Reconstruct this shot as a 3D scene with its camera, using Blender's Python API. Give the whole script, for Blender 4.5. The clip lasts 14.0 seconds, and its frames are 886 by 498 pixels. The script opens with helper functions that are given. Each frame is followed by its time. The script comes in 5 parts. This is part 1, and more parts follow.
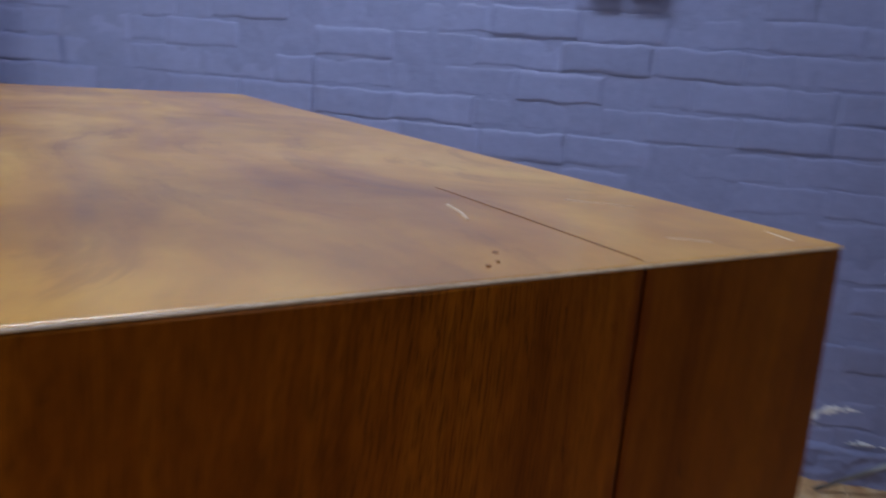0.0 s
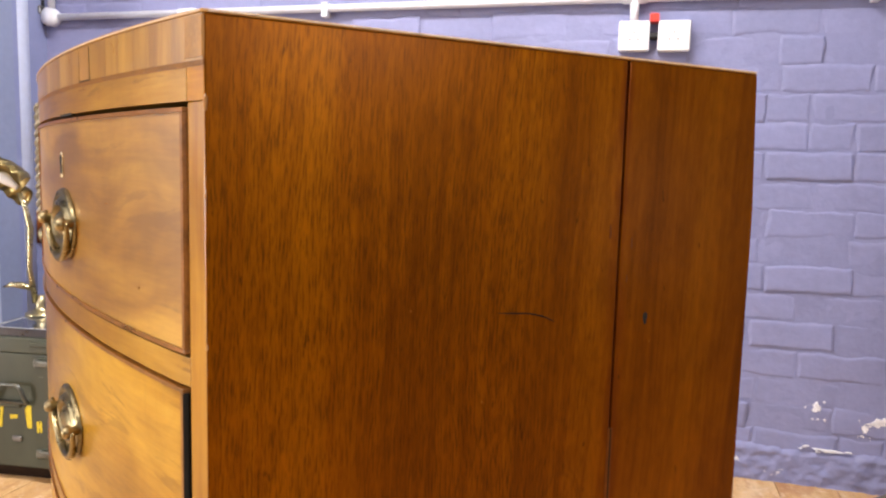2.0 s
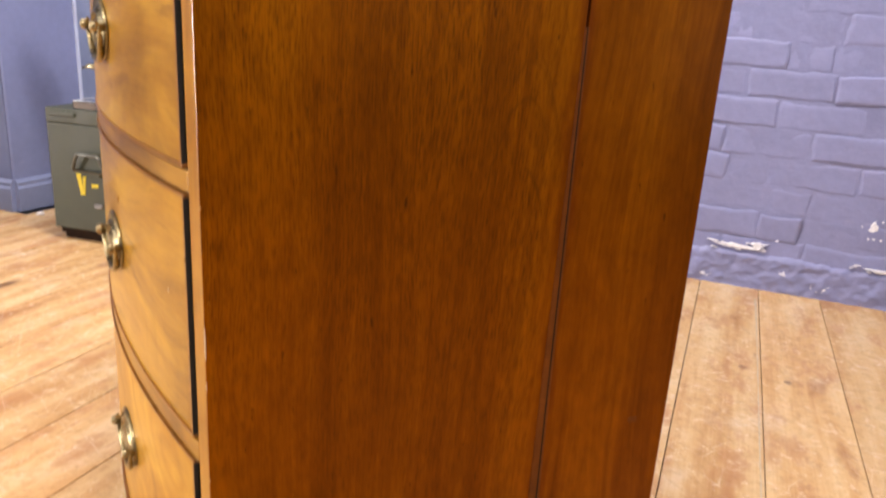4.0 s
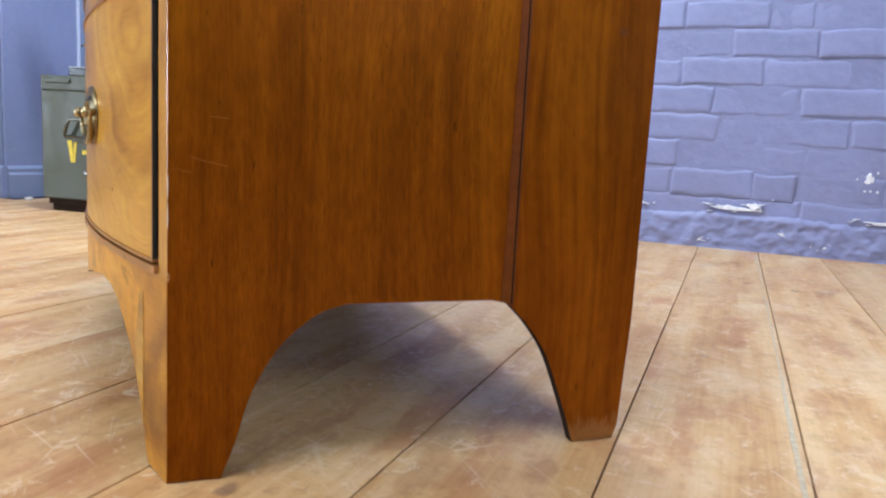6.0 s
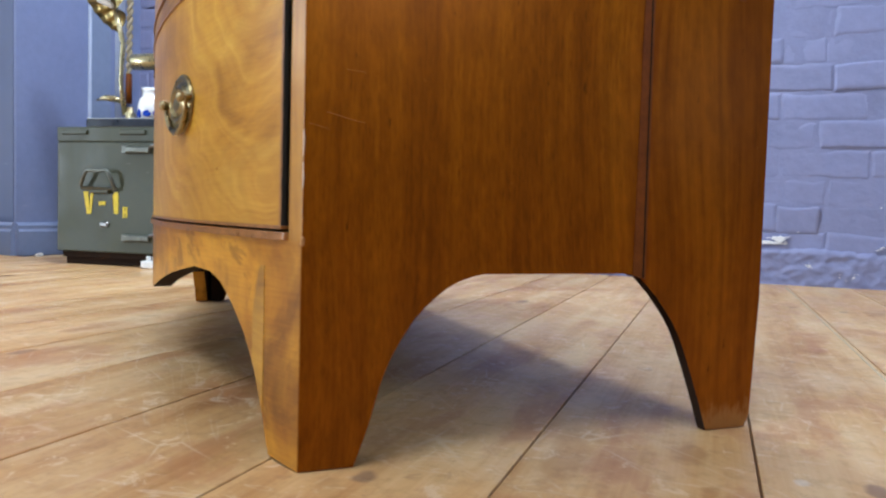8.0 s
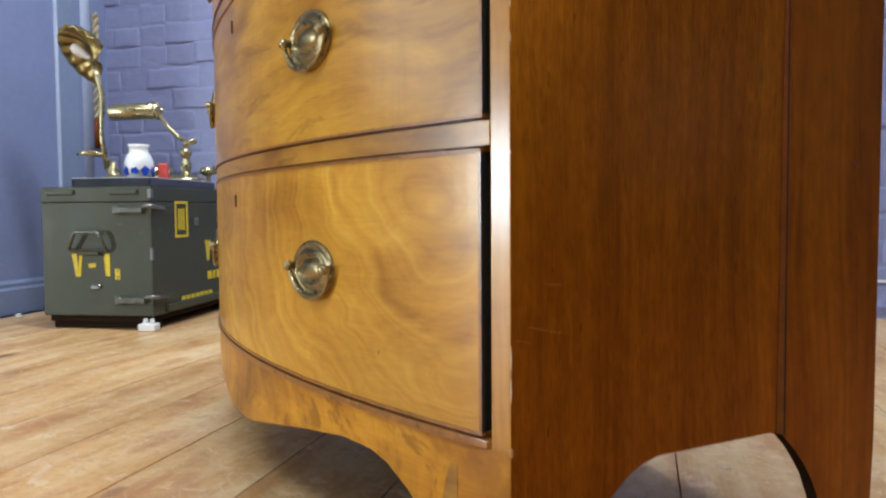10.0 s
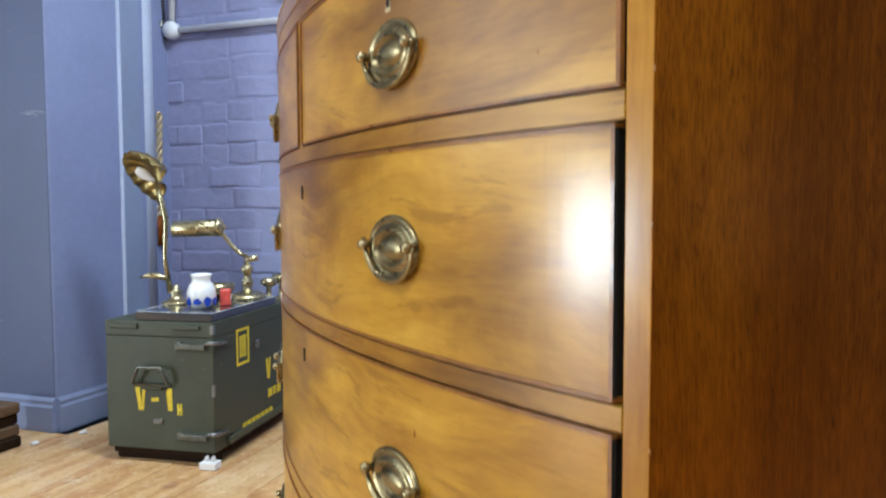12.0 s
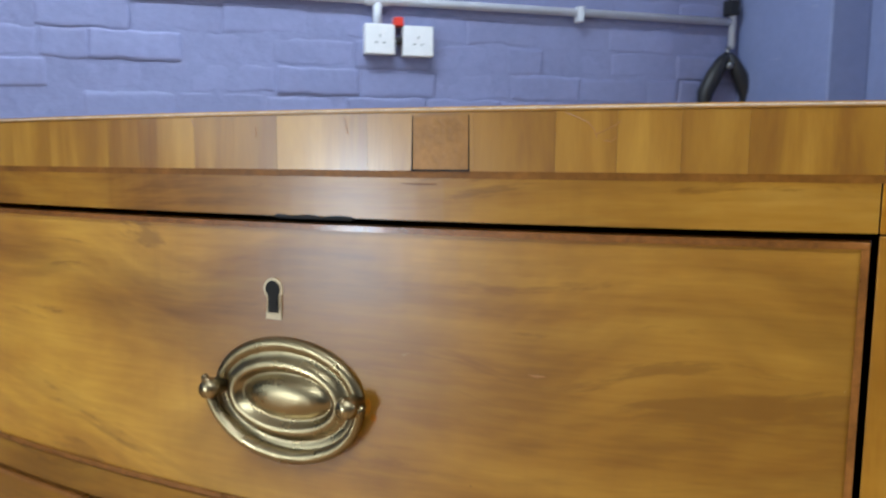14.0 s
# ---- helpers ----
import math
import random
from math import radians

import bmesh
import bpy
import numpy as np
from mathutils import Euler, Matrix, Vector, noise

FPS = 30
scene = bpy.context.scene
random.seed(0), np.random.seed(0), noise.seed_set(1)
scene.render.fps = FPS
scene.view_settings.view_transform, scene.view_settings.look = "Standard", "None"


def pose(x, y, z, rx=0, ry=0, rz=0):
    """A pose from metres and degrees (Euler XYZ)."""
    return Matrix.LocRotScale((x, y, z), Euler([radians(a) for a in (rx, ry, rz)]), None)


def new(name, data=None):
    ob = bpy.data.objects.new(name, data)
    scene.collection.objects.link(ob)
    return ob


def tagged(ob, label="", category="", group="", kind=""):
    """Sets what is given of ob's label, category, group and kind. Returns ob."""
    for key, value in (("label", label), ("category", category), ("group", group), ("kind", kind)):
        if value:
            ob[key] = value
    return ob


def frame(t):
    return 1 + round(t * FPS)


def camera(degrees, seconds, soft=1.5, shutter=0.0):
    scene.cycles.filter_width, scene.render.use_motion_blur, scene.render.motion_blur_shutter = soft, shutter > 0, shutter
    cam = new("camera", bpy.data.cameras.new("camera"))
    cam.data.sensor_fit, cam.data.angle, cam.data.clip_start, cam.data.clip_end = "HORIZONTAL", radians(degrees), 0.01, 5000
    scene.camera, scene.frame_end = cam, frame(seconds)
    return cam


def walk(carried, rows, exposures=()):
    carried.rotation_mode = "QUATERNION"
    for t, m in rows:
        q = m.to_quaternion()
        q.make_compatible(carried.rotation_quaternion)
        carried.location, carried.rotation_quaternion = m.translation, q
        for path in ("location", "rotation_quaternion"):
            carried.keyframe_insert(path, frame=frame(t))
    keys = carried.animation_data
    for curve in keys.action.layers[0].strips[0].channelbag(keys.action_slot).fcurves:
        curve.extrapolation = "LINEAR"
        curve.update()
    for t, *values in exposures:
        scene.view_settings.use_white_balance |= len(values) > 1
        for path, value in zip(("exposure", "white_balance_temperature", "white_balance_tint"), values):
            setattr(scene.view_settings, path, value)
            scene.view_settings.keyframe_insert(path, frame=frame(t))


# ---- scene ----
cam = camera(62.07, 14.0, soft=2.2, shutter=0.3)
# seconds, eye, turn (Euler XYZ degrees)
ROWS = [
    (0.0, 0.1954, 0.0785, 1.0781, 76.06, -4.08, 59.95),
    (0.2, 0.2509, -0.0054, 1.0763, 76.96, -3.15, 52.93),
    (0.5, 0.2990, -0.0561, 1.0487, 78.20, -3.84, 54.95),
    (0.7, 0.3408, -0.0666, 1.0284, 77.97, -4.58, 56.91),
    (1.0, 0.4063, -0.0654, 0.9930, 79.07, -4.54, 59.65),
    (1.5, 0.4658, -0.0441, 0.9652, 80.61, -2.14, 63.86),
    (2.0, 0.4167, -0.0632, 0.9298, 83.63, -1.54, 63.56),
    (2.5, 0.4166, -0.0290, 0.9022, 84.31, -2.17, 69.09),
    (3.0, 0.4561, -0.0028, 0.8470, 81.56, -1.71, 69.86),
    (3.5, 0.4808, -0.0130, 0.8163, 78.71, -2.06, 69.83),
    (4.0, 0.5181, -0.0183, 0.7355, 72.99, -3.50, 70.00),
    (4.2, 0.5275, -0.0207, 0.7051, 71.59, -4.19, 70.32),
    (6.3, 0.5889, 0.0123, 0.2213, 83.88, -1.67, 70.96),
    (6.5, 0.5758, 0.0239, 0.1915, 84.78, -0.58, 71.84),
    (7.0, 0.5414, 0.0187, 0.1493, 87.74, -0.60, 70.22),
    (7.2, 0.5342, 0.0147, 0.1569, 87.62, -1.56, 71.89),
    (9.3, 0.4767, -0.2960, 0.2288, 87.11, -0.54, 59.79),
    (9.5, 0.4641, -0.2840, 0.2427, 87.60, 0.27, 60.09),
    (10.0, 0.4527, -0.2812, 0.3449, 86.95, 0.45, 63.38),
    (10.5, 0.4333, -0.2741, 0.4324, 86.49, 0.02, 64.31),
    (11.0, 0.4069, -0.2643, 0.5327, 85.47, -0.77, 65.28),
    (11.5, 0.3798, -0.2663, 0.6289, 85.40, 0.13, 65.38),
    (12.0, 0.3444, -0.2734, 0.7468, 86.79, 0.18, 67.42),
    (12.5, 0.3166, -0.3000, 0.8606, 87.75, -1.66, 63.56),
    (13.0, 0.2372, -0.3239, 0.9313, 82.52, -1.42, 53.76),
    (13.5, 0.0841, -0.3203, 0.9698, 81.84, -0.20, 44.29),
    (14.0, -0.0076, -0.3168, 0.9888, 82.98, -0.25, 32.64),
]
EXPOSURES = [(0.0, -1.65, 5400, 10), (0.5, -1.35, 5400, 10), (1.0, -0.5, 5900, 16), (1.5, -0.10, 6600, 16), (2.5, 0.04, 7250, 19), (4.0, 0.06, 7100, 19), (6.5, -0.02, 5500, 4),
             (9.5, -0.4, 5900, 3), (11.0, -0.45, 6100, 2), (12.0, -0.42, 5800, 1), (12.5, -0.48, 5400, 0), (13.0, -0.64, 5700, 2), (14.0, -0.85, 5500, 4)]
walk(cam, [(t, pose(*row)) for t, *row in ROWS], EXPOSURES)

# ---- world and light ----
world = bpy.data.worlds.new("world")
scene.world = world
world.use_nodes = True
wn = world.node_tree.nodes
sky = wn.new("ShaderNodeTexSky")
sky.sky_type, sky.sun_disc = "NISHITA", False
sky.sun_elevation, sky.sun_rotation = radians(35), radians(120)
world.node_tree.links.new(sky.outputs[0], wn["Background"].inputs[0])
wn["Background"].inputs[1].default_value = 0.1

# the room's own axes: X along the brick wall, Y towards it
ROOM = Matrix.Rotation(radians(48.15), 4, "Z")


def area_light(name, m, sx, sy, watts, colour):
    data = bpy.data.lights.new(name, "AREA")
    data.shape, data.size, data.size_y, data.energy, data.color = "RECTANGLE", sx, sy, watts, colour
    ob = new(name, data)
    ob.matrix_world = m
    return ob


COOL = (0.93, 0.97, 1.0)
# tubes under the ceiling, and daylight in the window openings, all out of view
area_light("tube_light_back", ROOM @ pose(-0.5, 0.95, 2.60, 0, 0, 0), 1.5, 0.18, 86, COOL)
area_light("tube_light_front", ROOM @ pose(-0.62, -1.35, 2.60, 0, 0, 0), 1.5, 0.18, 66, COOL)
area_light("east_window_daylight", ROOM @ pose(3.14, -0.15, 0.78, 90, 0, 90), 0.30, 0.60, 1.8, (0.95, 0.98, 1.0))
# added light without a known window, brightens the side panel's sheen
area_light("high_east_daylight", ROOM @ pose(3.14, -1.75, 1.95, 90, 0, 90), 1.30, 0.90, 42, (0.95, 0.98, 1.0))
area_light("window_daylight", ROOM @ pose(-4.12, -1.85, 0.55, 90, 0, -90), 0.56, 0.70, 116, (0.95, 0.98, 1.0))
area_light("tall_window_daylight", ROOM @ pose(-4.12, -0.95, 1.70, 90, 0, -90), 1.70, 1.40, 29, (0.95, 0.98, 1.0))

# ---- materials ----


class Nodes:
    """Short hand for building a node material."""

    def __init__(self, name):
        self.m = bpy.data.materials.new(name)
        self.m.use_nodes = True
        self.t = self.m.node_tree
        self.bsdf = self.t.nodes["Principled BSDF"]
        self.coord = self.t.nodes.new("ShaderNodeTexCoord").outputs["Object"]

    def link(self, a, b):
        self.t.links.new(a, b)

    def node(self, kind, **values):
        n = self.t.nodes.new(kind)
        for key, v in values.items():
            sock = n.inputs[key.replace("_", " ")]
            if hasattr(v, "is_output"):
                self.link(v, sock)
            else:
                sock.default_value = v
        return n

    def scaled(self, vec, scale, loc=(0, 0, 0)):
        n = self.node("ShaderNodeMapping", Vector=vec)
        n.inputs["Scale"].default_value = scale
        n.inputs["Location"].default_value = loc
        return n.outputs[0]

    def noise(self, vec, scale=1.0, detail=4.0, rough=0.55, dist=0.0):
        n = self.node("ShaderNodeTexNoise", Vector=vec, Scale=scale, Detail=detail, Roughness=rough, Distortion=dist)
        return n.outputs["Fac"]

    def ramp(self, fac, *stops):
        n = self.node("ShaderNodeValToRGB", Fac=fac)
        e = n.color_ramp.elements
        while len(e) < len(stops):
            e.new(0.5)
        for el, (pos, col) in zip(e, stops):
            el.position = pos
            el.color = (*col, 1) if not isinstance(col, float) else (col, col, col, 1)
        return n.outputs[0]

    def mix(self, fac, a, b, blend="MIX"):
        n = self.t.nodes.new("ShaderNodeMix")
        n.data_type, n.blend_type = "RGBA", blend
        for sock, v in ((n.inputs[0], fac), (n.inputs[6], a), (n.inputs[7], b)):
            if hasattr(v, "is_output"):
                self.link(v, sock)
            elif isinstance(v, (int, float)):
                sock.default_value = v
            else:
                sock.default_value = (*v, 1)
        return n.outputs[2]

    def maths(self, op, a, b=0.0):
        n = self.t.nodes.new("ShaderNodeMath")
        n.operation = op
        for sock, v in zip(n.inputs, (a, b)):
            if hasattr(v, "is_output"):
                self.link(v, sock)
            else:
                sock.default_value = v
        return n.outputs[0]

    def random(self):
        return self.t.nodes.new("ShaderNodeObjectInfo").outputs["Random"]

    def shifted(self, vec, amount):
        """vec moved by the object's own random number, so that alike pieces differ."""
        r = self.random()
        c = self.node("ShaderNodeCombineXYZ", X=self.maths("MULTIPLY", r, amount), Y=self.maths("MULTIPLY", r, amount * 1.7), Z=self.maths("MULTIPLY", r, amount * 0.6))
        v = self.t.nodes.new("ShaderNodeVectorMath")
        self.link(vec, v.inputs[0])
        self.link(c.outputs[0], v.inputs[1])
        return v.outputs[0]

    def bump(self, height, strength, distance):
        n = self.node("ShaderNodeBump", Height=height, Strength=strength, Distance=distance)
        self.link(n.outputs[0], self.bsdf.inputs["Normal"])

    def done(self, colour=None, rough=0.5, metal=0.0, coat=0.0, coat_rough=0.1, spec=0.5):
        for key, v in (("Base Color", colour), ("Roughness", rough), ("Metallic", metal), ("Coat Weight", coat), ("Coat Roughness", coat_rough), ("Specular IOR Level", spec)):
            if v is None:
                continue
            if hasattr(v, "is_output"):
                self.link(v, self.bsdf.inputs[key])
            else:
                self.bsdf.inputs[key].default_value = (*v, 1) if key == "Base Color" else v
        return self.m


def plain(name, colour, rough=0.5, metal=0.0, vary=0.15, scale=30.0, coat=0.0, spec=0.5):
    """A simple surface with slight mottling at two scales."""
    n = Nodes(name)
    a = n.noise(n.coord, scale, 5)
    b = n.noise(n.coord, scale * 6, 3)
    dark = tuple(c * (1 - vary) for c in colour)
    light = tuple(min(1, c * (1 + vary)) for c in colour)
    col = n.ramp(n.maths("ADD", n.maths("MULTIPLY", a, 0.65), n.maths("MULTIPLY", b, 0.35)), (0.3, dark), (0.7, light))
    n.bump(b, 0.15, 0.001)
    return n.done(col, n.ramp(a, (0.2, max(0.02, rough - 0.08)), (0.8, min(1.0, rough + 0.08))), metal, coat, 0.1, spec)


def mahogany_side():
    """Plain-sawn mahogany, grain upright, with fine dark pores, a cathedral figure and broad bands."""
    n = Nodes("mahogany_side")
    wob = n.noise(n.scaled(n.coord, (3, 3, 1.2)), 1.0, 2)
    v = n.t.nodes.new("ShaderNodeVectorMath")
    v.operation = "MULTIPLY_ADD"
    n.link(wob, v.inputs[0])
    v.inputs[1].default_value = (0, 0.10, 0)
    n.link(n.coord, v.inputs[2])
    warp = v.outputs[0]
    broad = n.noise(n.scaled(warp, (4, 15, 0.9)), 1.0, 4, 0.55)
    streak = n.noise(n.scaled(warp, (20, 170, 5)), 1.0, 5, 0.62)
    pores = n.noise(n.scaled(warp, (80, 820, 62)), 1.0, 4, 0.66)
    where = n.noise(n.scaled(n.coord, (4, 9, 4)), 1.0, 3)
    col = n.ramp(n.maths("ADD", n.maths("MULTIPLY", broad, 0.60), n.maths("MULTIPLY", streak, 0.40)),
                 (0.30, (0.112, 0.0265, 0.0003)), (0.5, (0.205, 0.0560, 0.0005)), (0.70, (0.305, 0.0950, 0.0010)))
    p = n.node("ShaderNodeSeparateXYZ", Vector=n.coord).outputs
    coarse = n.maths("MULTIPLY", n.ramp(p[2], (0.36, 0.60), (0.58, 1.0)), n.ramp(p[1], (0.26, 1.0), (0.29, 0.35)))
    col = n.mix(n.maths("MULTIPLY", n.maths("MULTIPLY", n.ramp(pores, (0.35, 0.66), (0.545, 0.0)), n.ramp(where, (0.34, 0.55), (0.56, 1.0))), coarse), col, (0.036, 0.0100, 0.0010))
    mottle = n.noise(n.scaled(warp, (30, 60, 30)), 1.0, 5, 0.64)
    col = n.mix(1.0, col, n.ramp(mottle, (0.34, (0.88, 0.86, 0.85)), (0.50, (1.03, 1.03, 1.03)), (0.66, (1.16, 1.18, 1.18))), "MULTIPLY")
    # old red stain that has crept along the joint
    creep = n.maths("ADD", n.maths("ABSOLUTE", n.maths("SUBTRACT", p[1], 0.2885)), n.maths("MULTIPLY", n.maths("SUBTRACT", n.noise(n.scaled(n.coord, (5, 60, 16)), 1.0, 4, 0.6), 0.5), 0.028))
    col = n.mix(n.ramp(creep, (0.001, 0.70), (0.009, 0.0)), col, (0.115, 0.0190, 0.0024))
    # nested arches of the cathedral figure
    off = n.maths("ADD", n.maths("SUBTRACT", p[1], 0.243), n.maths("MULTIPLY", n.maths("SUBTRACT", n.noise(n.scaled(n.coord, (6, 10, 9)), 1.0, 3), 0.5), 0.035))
    arch = n.maths("ADD", p[2], n.maths("MULTIPLY", n.maths("MULTIPLY", off, off), 78.0))
    lines = n.noise(n.node("ShaderNodeCombineXYZ", X=n.maths("MULTIPLY", arch, 34.0), Y=n.maths("MULTIPLY", off, 6.0)).outputs[0], 1.0, 2, 0.5)
    near = n.ramp(n.maths("ABSOLUTE", off), (0.022, 1.0), (0.048, 0.0))
    col = n.mix(n.maths("MULTIPLY", n.ramp(lines, (0.37, 0.42), (0.43, 0.0)), n.maths("MULTIPLY", near, n.ramp(n.maths("ABSOLUTE", n.maths("SUBTRACT", p[2], 0.665)), (0.06, 1.0), (0.13, 0.0)))), col, (0.085, 0.026, 0.0018))
    # dull dark bands along the grain and small bruises
    bands = n.noise(n.scaled(warp, (3, 46, 0.7)), 1.0, 2, 0.5)
    col = n.mix(n.ramp(bands, (0.29, 0.22), (0.38, 0.0)), col, (0.080, 0.020, 0.0014))
    bruise = n.noise(n.scaled(n.coord, (40, 130, 42)), 1.0, 3, 0.55)
    col = n.mix(n.ramp(bruise, (0.26, 0.70), (0.32, 0.0)), col, (0.050, 0.015, 0.0015))
    # pinpricks of bare wood and short rubbed lines
    prick = n.noise(n.scaled(n.coord, (150, 150, 95)), 1.0, 2, 0.5)
    col = n.mix(n.ramp(prick, (0.775, 0.0), (0.80, 0.40)), col, (0.46, 0.20, 0.045))
    # rubbed pale toe at the foot of the rear leg
    rag = n.maths("ADD", p[2], n.maths("MULTIPLY", n.maths("SUBTRACT", n.noise(n.scaled(n.coord, (60, 120, 45)), 1.0, 4, 0.65), 0.5), 0.055))
    toe = n.maths("MULTIPLY", n.ramp(rag, (0.010, 0.75), (0.024, 0.0)), n.ramp(p[1], (0.33, 0.0), (0.37, 1.0)))
    col = n.mix(toe, col, (0.36, 0.19, 0.065))
    n.bump(n.maths("ADD", n.maths("MULTIPLY", pores, 0.6), streak), 0.10, 0.0005)
    # the fibres throw light back in the wood's own colour
    return n.done(col, n.ramp(streak, (0.3, 0.36), (0.7, 0.46)), 0.66, 0.07, 0.24, 0.06)


def satin_veneer(name, tints, flow=(2.2, 2.2, 9.0), swirl=0.10, coat=0.60, lines=60.0, ring_mix=0.04, veins=0.15, heart=None, along=(26, 26, 420), coat_rough=0.20):
    """Figured golden veneer with the grain running across, warped into soft waves."""
    n = Nodes(name)
    base = n.shifted(n.coord, 7.0)
    big = n.node("ShaderNodeTexNoise", Vector=n.scaled(base, (1.0, 1.0, 1.6)), Scale=3.2, Detail=2.0)
    v = n.t.nodes.new("ShaderNodeVectorMath")
    v.operation = "MULTIPLY_ADD"
    n.link(big.outputs["Color"], v.inputs[0])
    v.inputs[1].default_value = (swirl, swirl, swirl * 1.3)
    n.link(base, v.inputs[2])
    warp = v.outputs[0]
    figure = n.noise(n.scaled(warp, flow), 1.6, 8, 0.66, 0.25)
    field = n.noise(n.scaled(warp, (flow[0] * 0.55, flow[1] * 0.55, flow[2] * 0.42)), 1.6, 2, 0.45)
    if heart:
        # nested growth rings round the heart of the figure
        m = n.node("ShaderNodeMapping", Vector=n.coord)
        m.vector_type = "TEXTURE"
        m.inputs["Location"].default_value = (heart[0], 0, heart[1])
        m.inputs["Scale"].default_value = (1.35, 1000.0, 1.0)
        far = n.t.nodes.new("ShaderNodeVectorMath")
        far.operation = "LENGTH"
        n.link(m.outputs[0], far.inputs[0])
        drift = n.noise(n.scaled(n.coord, (4, 0, 7)), 1.0, 3, 0.5)
        waver = n.noise(n.scaled(n.coord, (40, 0, 40)), 1.0, 2, 0.5)
        field = n.maths("ADD", n.maths("ADD", far.outputs["Value"], n.maths("MULTIPLY", drift, 0.16)), n.maths("MULTIPLY", waver, 0.008))
    rings = n.maths("ADD", n.maths("MULTIPLY", n.maths("SINE", n.maths("MULTIPLY", field, lines)), 0.5), 0.5)
    if heart:
        rings = n.noise(n.node("ShaderNodeCombineXYZ", X=n.maths("MULTIPLY", field, lines)).outputs[0], 1.0, 3, 0.5)
    bands = n.noise(n.scaled(warp, (flow[0] * 1.4, flow[1] * 1.4, flow[2] * 6)), 1.6, 4, 0.6)
    fibre = n.noise(n.scaled(base, along), 1.0, 3, 0.55)
    dark = n.noise(n.scaled(warp, (flow[0] * 1.1, flow[1] * 1.1, flow[2] * 3.2)), 1.6, 6, 0.62, 0.3)
    scuff = n.noise(n.scaled(n.coord, (70, 70, 160)), 1.0, 4, 0.7, 0.8)
    tone = n.noise(n.scaled(n.shifted(warp, 3.0), (3.4, 3.4, 15.0)), 1.0, 6, 0.64)
    # soft cloudy shade of the old polish, lying aslant across the grain
    lean = n.node("ShaderNodeMapping", Vector=warp)
    lean.inputs["Rotation"].default_value = (0, radians(14), 0)
    lean.inputs["Scale"].default_value = (4.2, 4.2, 9.0)
    cloud = n.noise(lean.outputs[0], 1.0, 5, 0.58, 0.4)
    f = n.maths("ADD", n.maths("MULTIPLY", figure, 0.36), n.maths("ADD", n.maths("MULTIPLY", bands, 0.18), n.maths("MULTIPLY", fibre, 0.14)))
    f = n.maths("ADD", f, n.maths("MULTIPLY", cloud, 0.32))
    f = n.maths("ADD", f, n.maths("MULTIPLY", n.maths("SUBTRACT", rings, 0.5), ring_mix))
    col = n.ramp(f, (0.33, tints[0]), (0.44, tints[1]), (0.55, tints[2]), (0.70, tints[3]))
    col = n.mix(n.ramp(dark, (0.545, 0.0), (0.590, veins * 0.9), (0.70, veins * 1.2)), col, tuple(c * 0.80 for c in tints[0]))
    deep = min(1.0, veins / 0.2)
    col = n.mix(1.0, col, n.ramp(cloud, (0.33, (1 - 0.38 * deep, 1 - 0.43 * deep, 1 - 0.52 * deep)), (0.49, (0.98, 0.96, 0.92)), (0.62, (1.10, 1.10, 1.06))), "MULTIPLY")
    col = n.mix(1.0, col, n.ramp(tone, (0.34, (1 - 0.20 * deep, 1 - 0.27 * deep, 1 - 0.34 * deep)), (0.50, (0.98, 0.97, 0.95)), (0.66, (1.05, 1.05, 1.03))), "MULTIPLY")
    ripple = n.noise(n.scaled(warp, (46, 46, 5)), 1.0, 2, 0.5)
    col = n.mix(1.0, col, n.ramp(ripple, (0.36, (0.97, 0.965, 0.96)), (0.60, (1.01, 1.01, 1.01))), "MULTIPLY")
    curl = n.noise(n.scaled(base, (95, 95, 7)), 1.0, 3, 0.6)
    short = n.noise(n.scaled(warp, (flow[0] * 3.6, flow[1] * 3.6, flow[2] * 6.5)), 1.0, 6, 0.66, 0.3)
    col = n.mix(n.ramp(short, (0.58, 0.0), (0.63, 0.58 * deep)), col, tuple(c * 0.85 for c in tints[0]))
    spot = n.noise(n.scaled(base, (7, 7, 9)), 1.0, 2)
    col = n.mix(n.maths("MULTIPLY", n.ramp(curl, (0.30, 0.22), (0.46, 0.0)), n.ramp(spot, (0.50, 0.0), (0.62, 1.0))), col, tuple(c * 0.9 for c in tints[0]))
    col = n.mix(n.ramp(scuff, (0.215, 0.75), (0.265, 0.0)), col, (0.080, 0.034, 0.006))
    col = n.mix(n.ramp(scuff, (0.735, 0.0), (0.79, 0.55)), col, (0.60, 0.46, 0.26))
    n.bump(n.maths("ADD", fibre, n.maths("MULTIPLY", figure, 0.5)), 0.05, 0.0006)
    return n.done(col, n.ramp(figure, (0.3, 0.30), (0.7, 0.40)), 0, coat, coat_rough, 0.18)


GOLD = ((0.225, 0.092, 0.006), (0.375, 0.178, 0.012), (0.490, 0.264, 0.025), (0.610, 0.372, 0.058))
WORN = ((0.150, 0.057, 0.004), (0.290, 0.130, 0.010), (0.400, 0.203, 0.018), (0.51, 0.300, 0.045))
M_side = mahogany_side()
M_front = satin_veneer("satin_veneer_front", GOLD)
M_dull = satin_veneer("dull_veneer", ((0.225, 0.092, 0.006), (0.405, 0.190, 0.013), (0.535, 0.288, 0.028), (0.655, 0.405, 0.070)), coat=0.95, veins=0.20, coat_rough=0.36)
M_rail = satin_veneer("rail_veneer", WORN, (3, 3, 14), 0.05, veins=0.16, coat_rough=0.27)
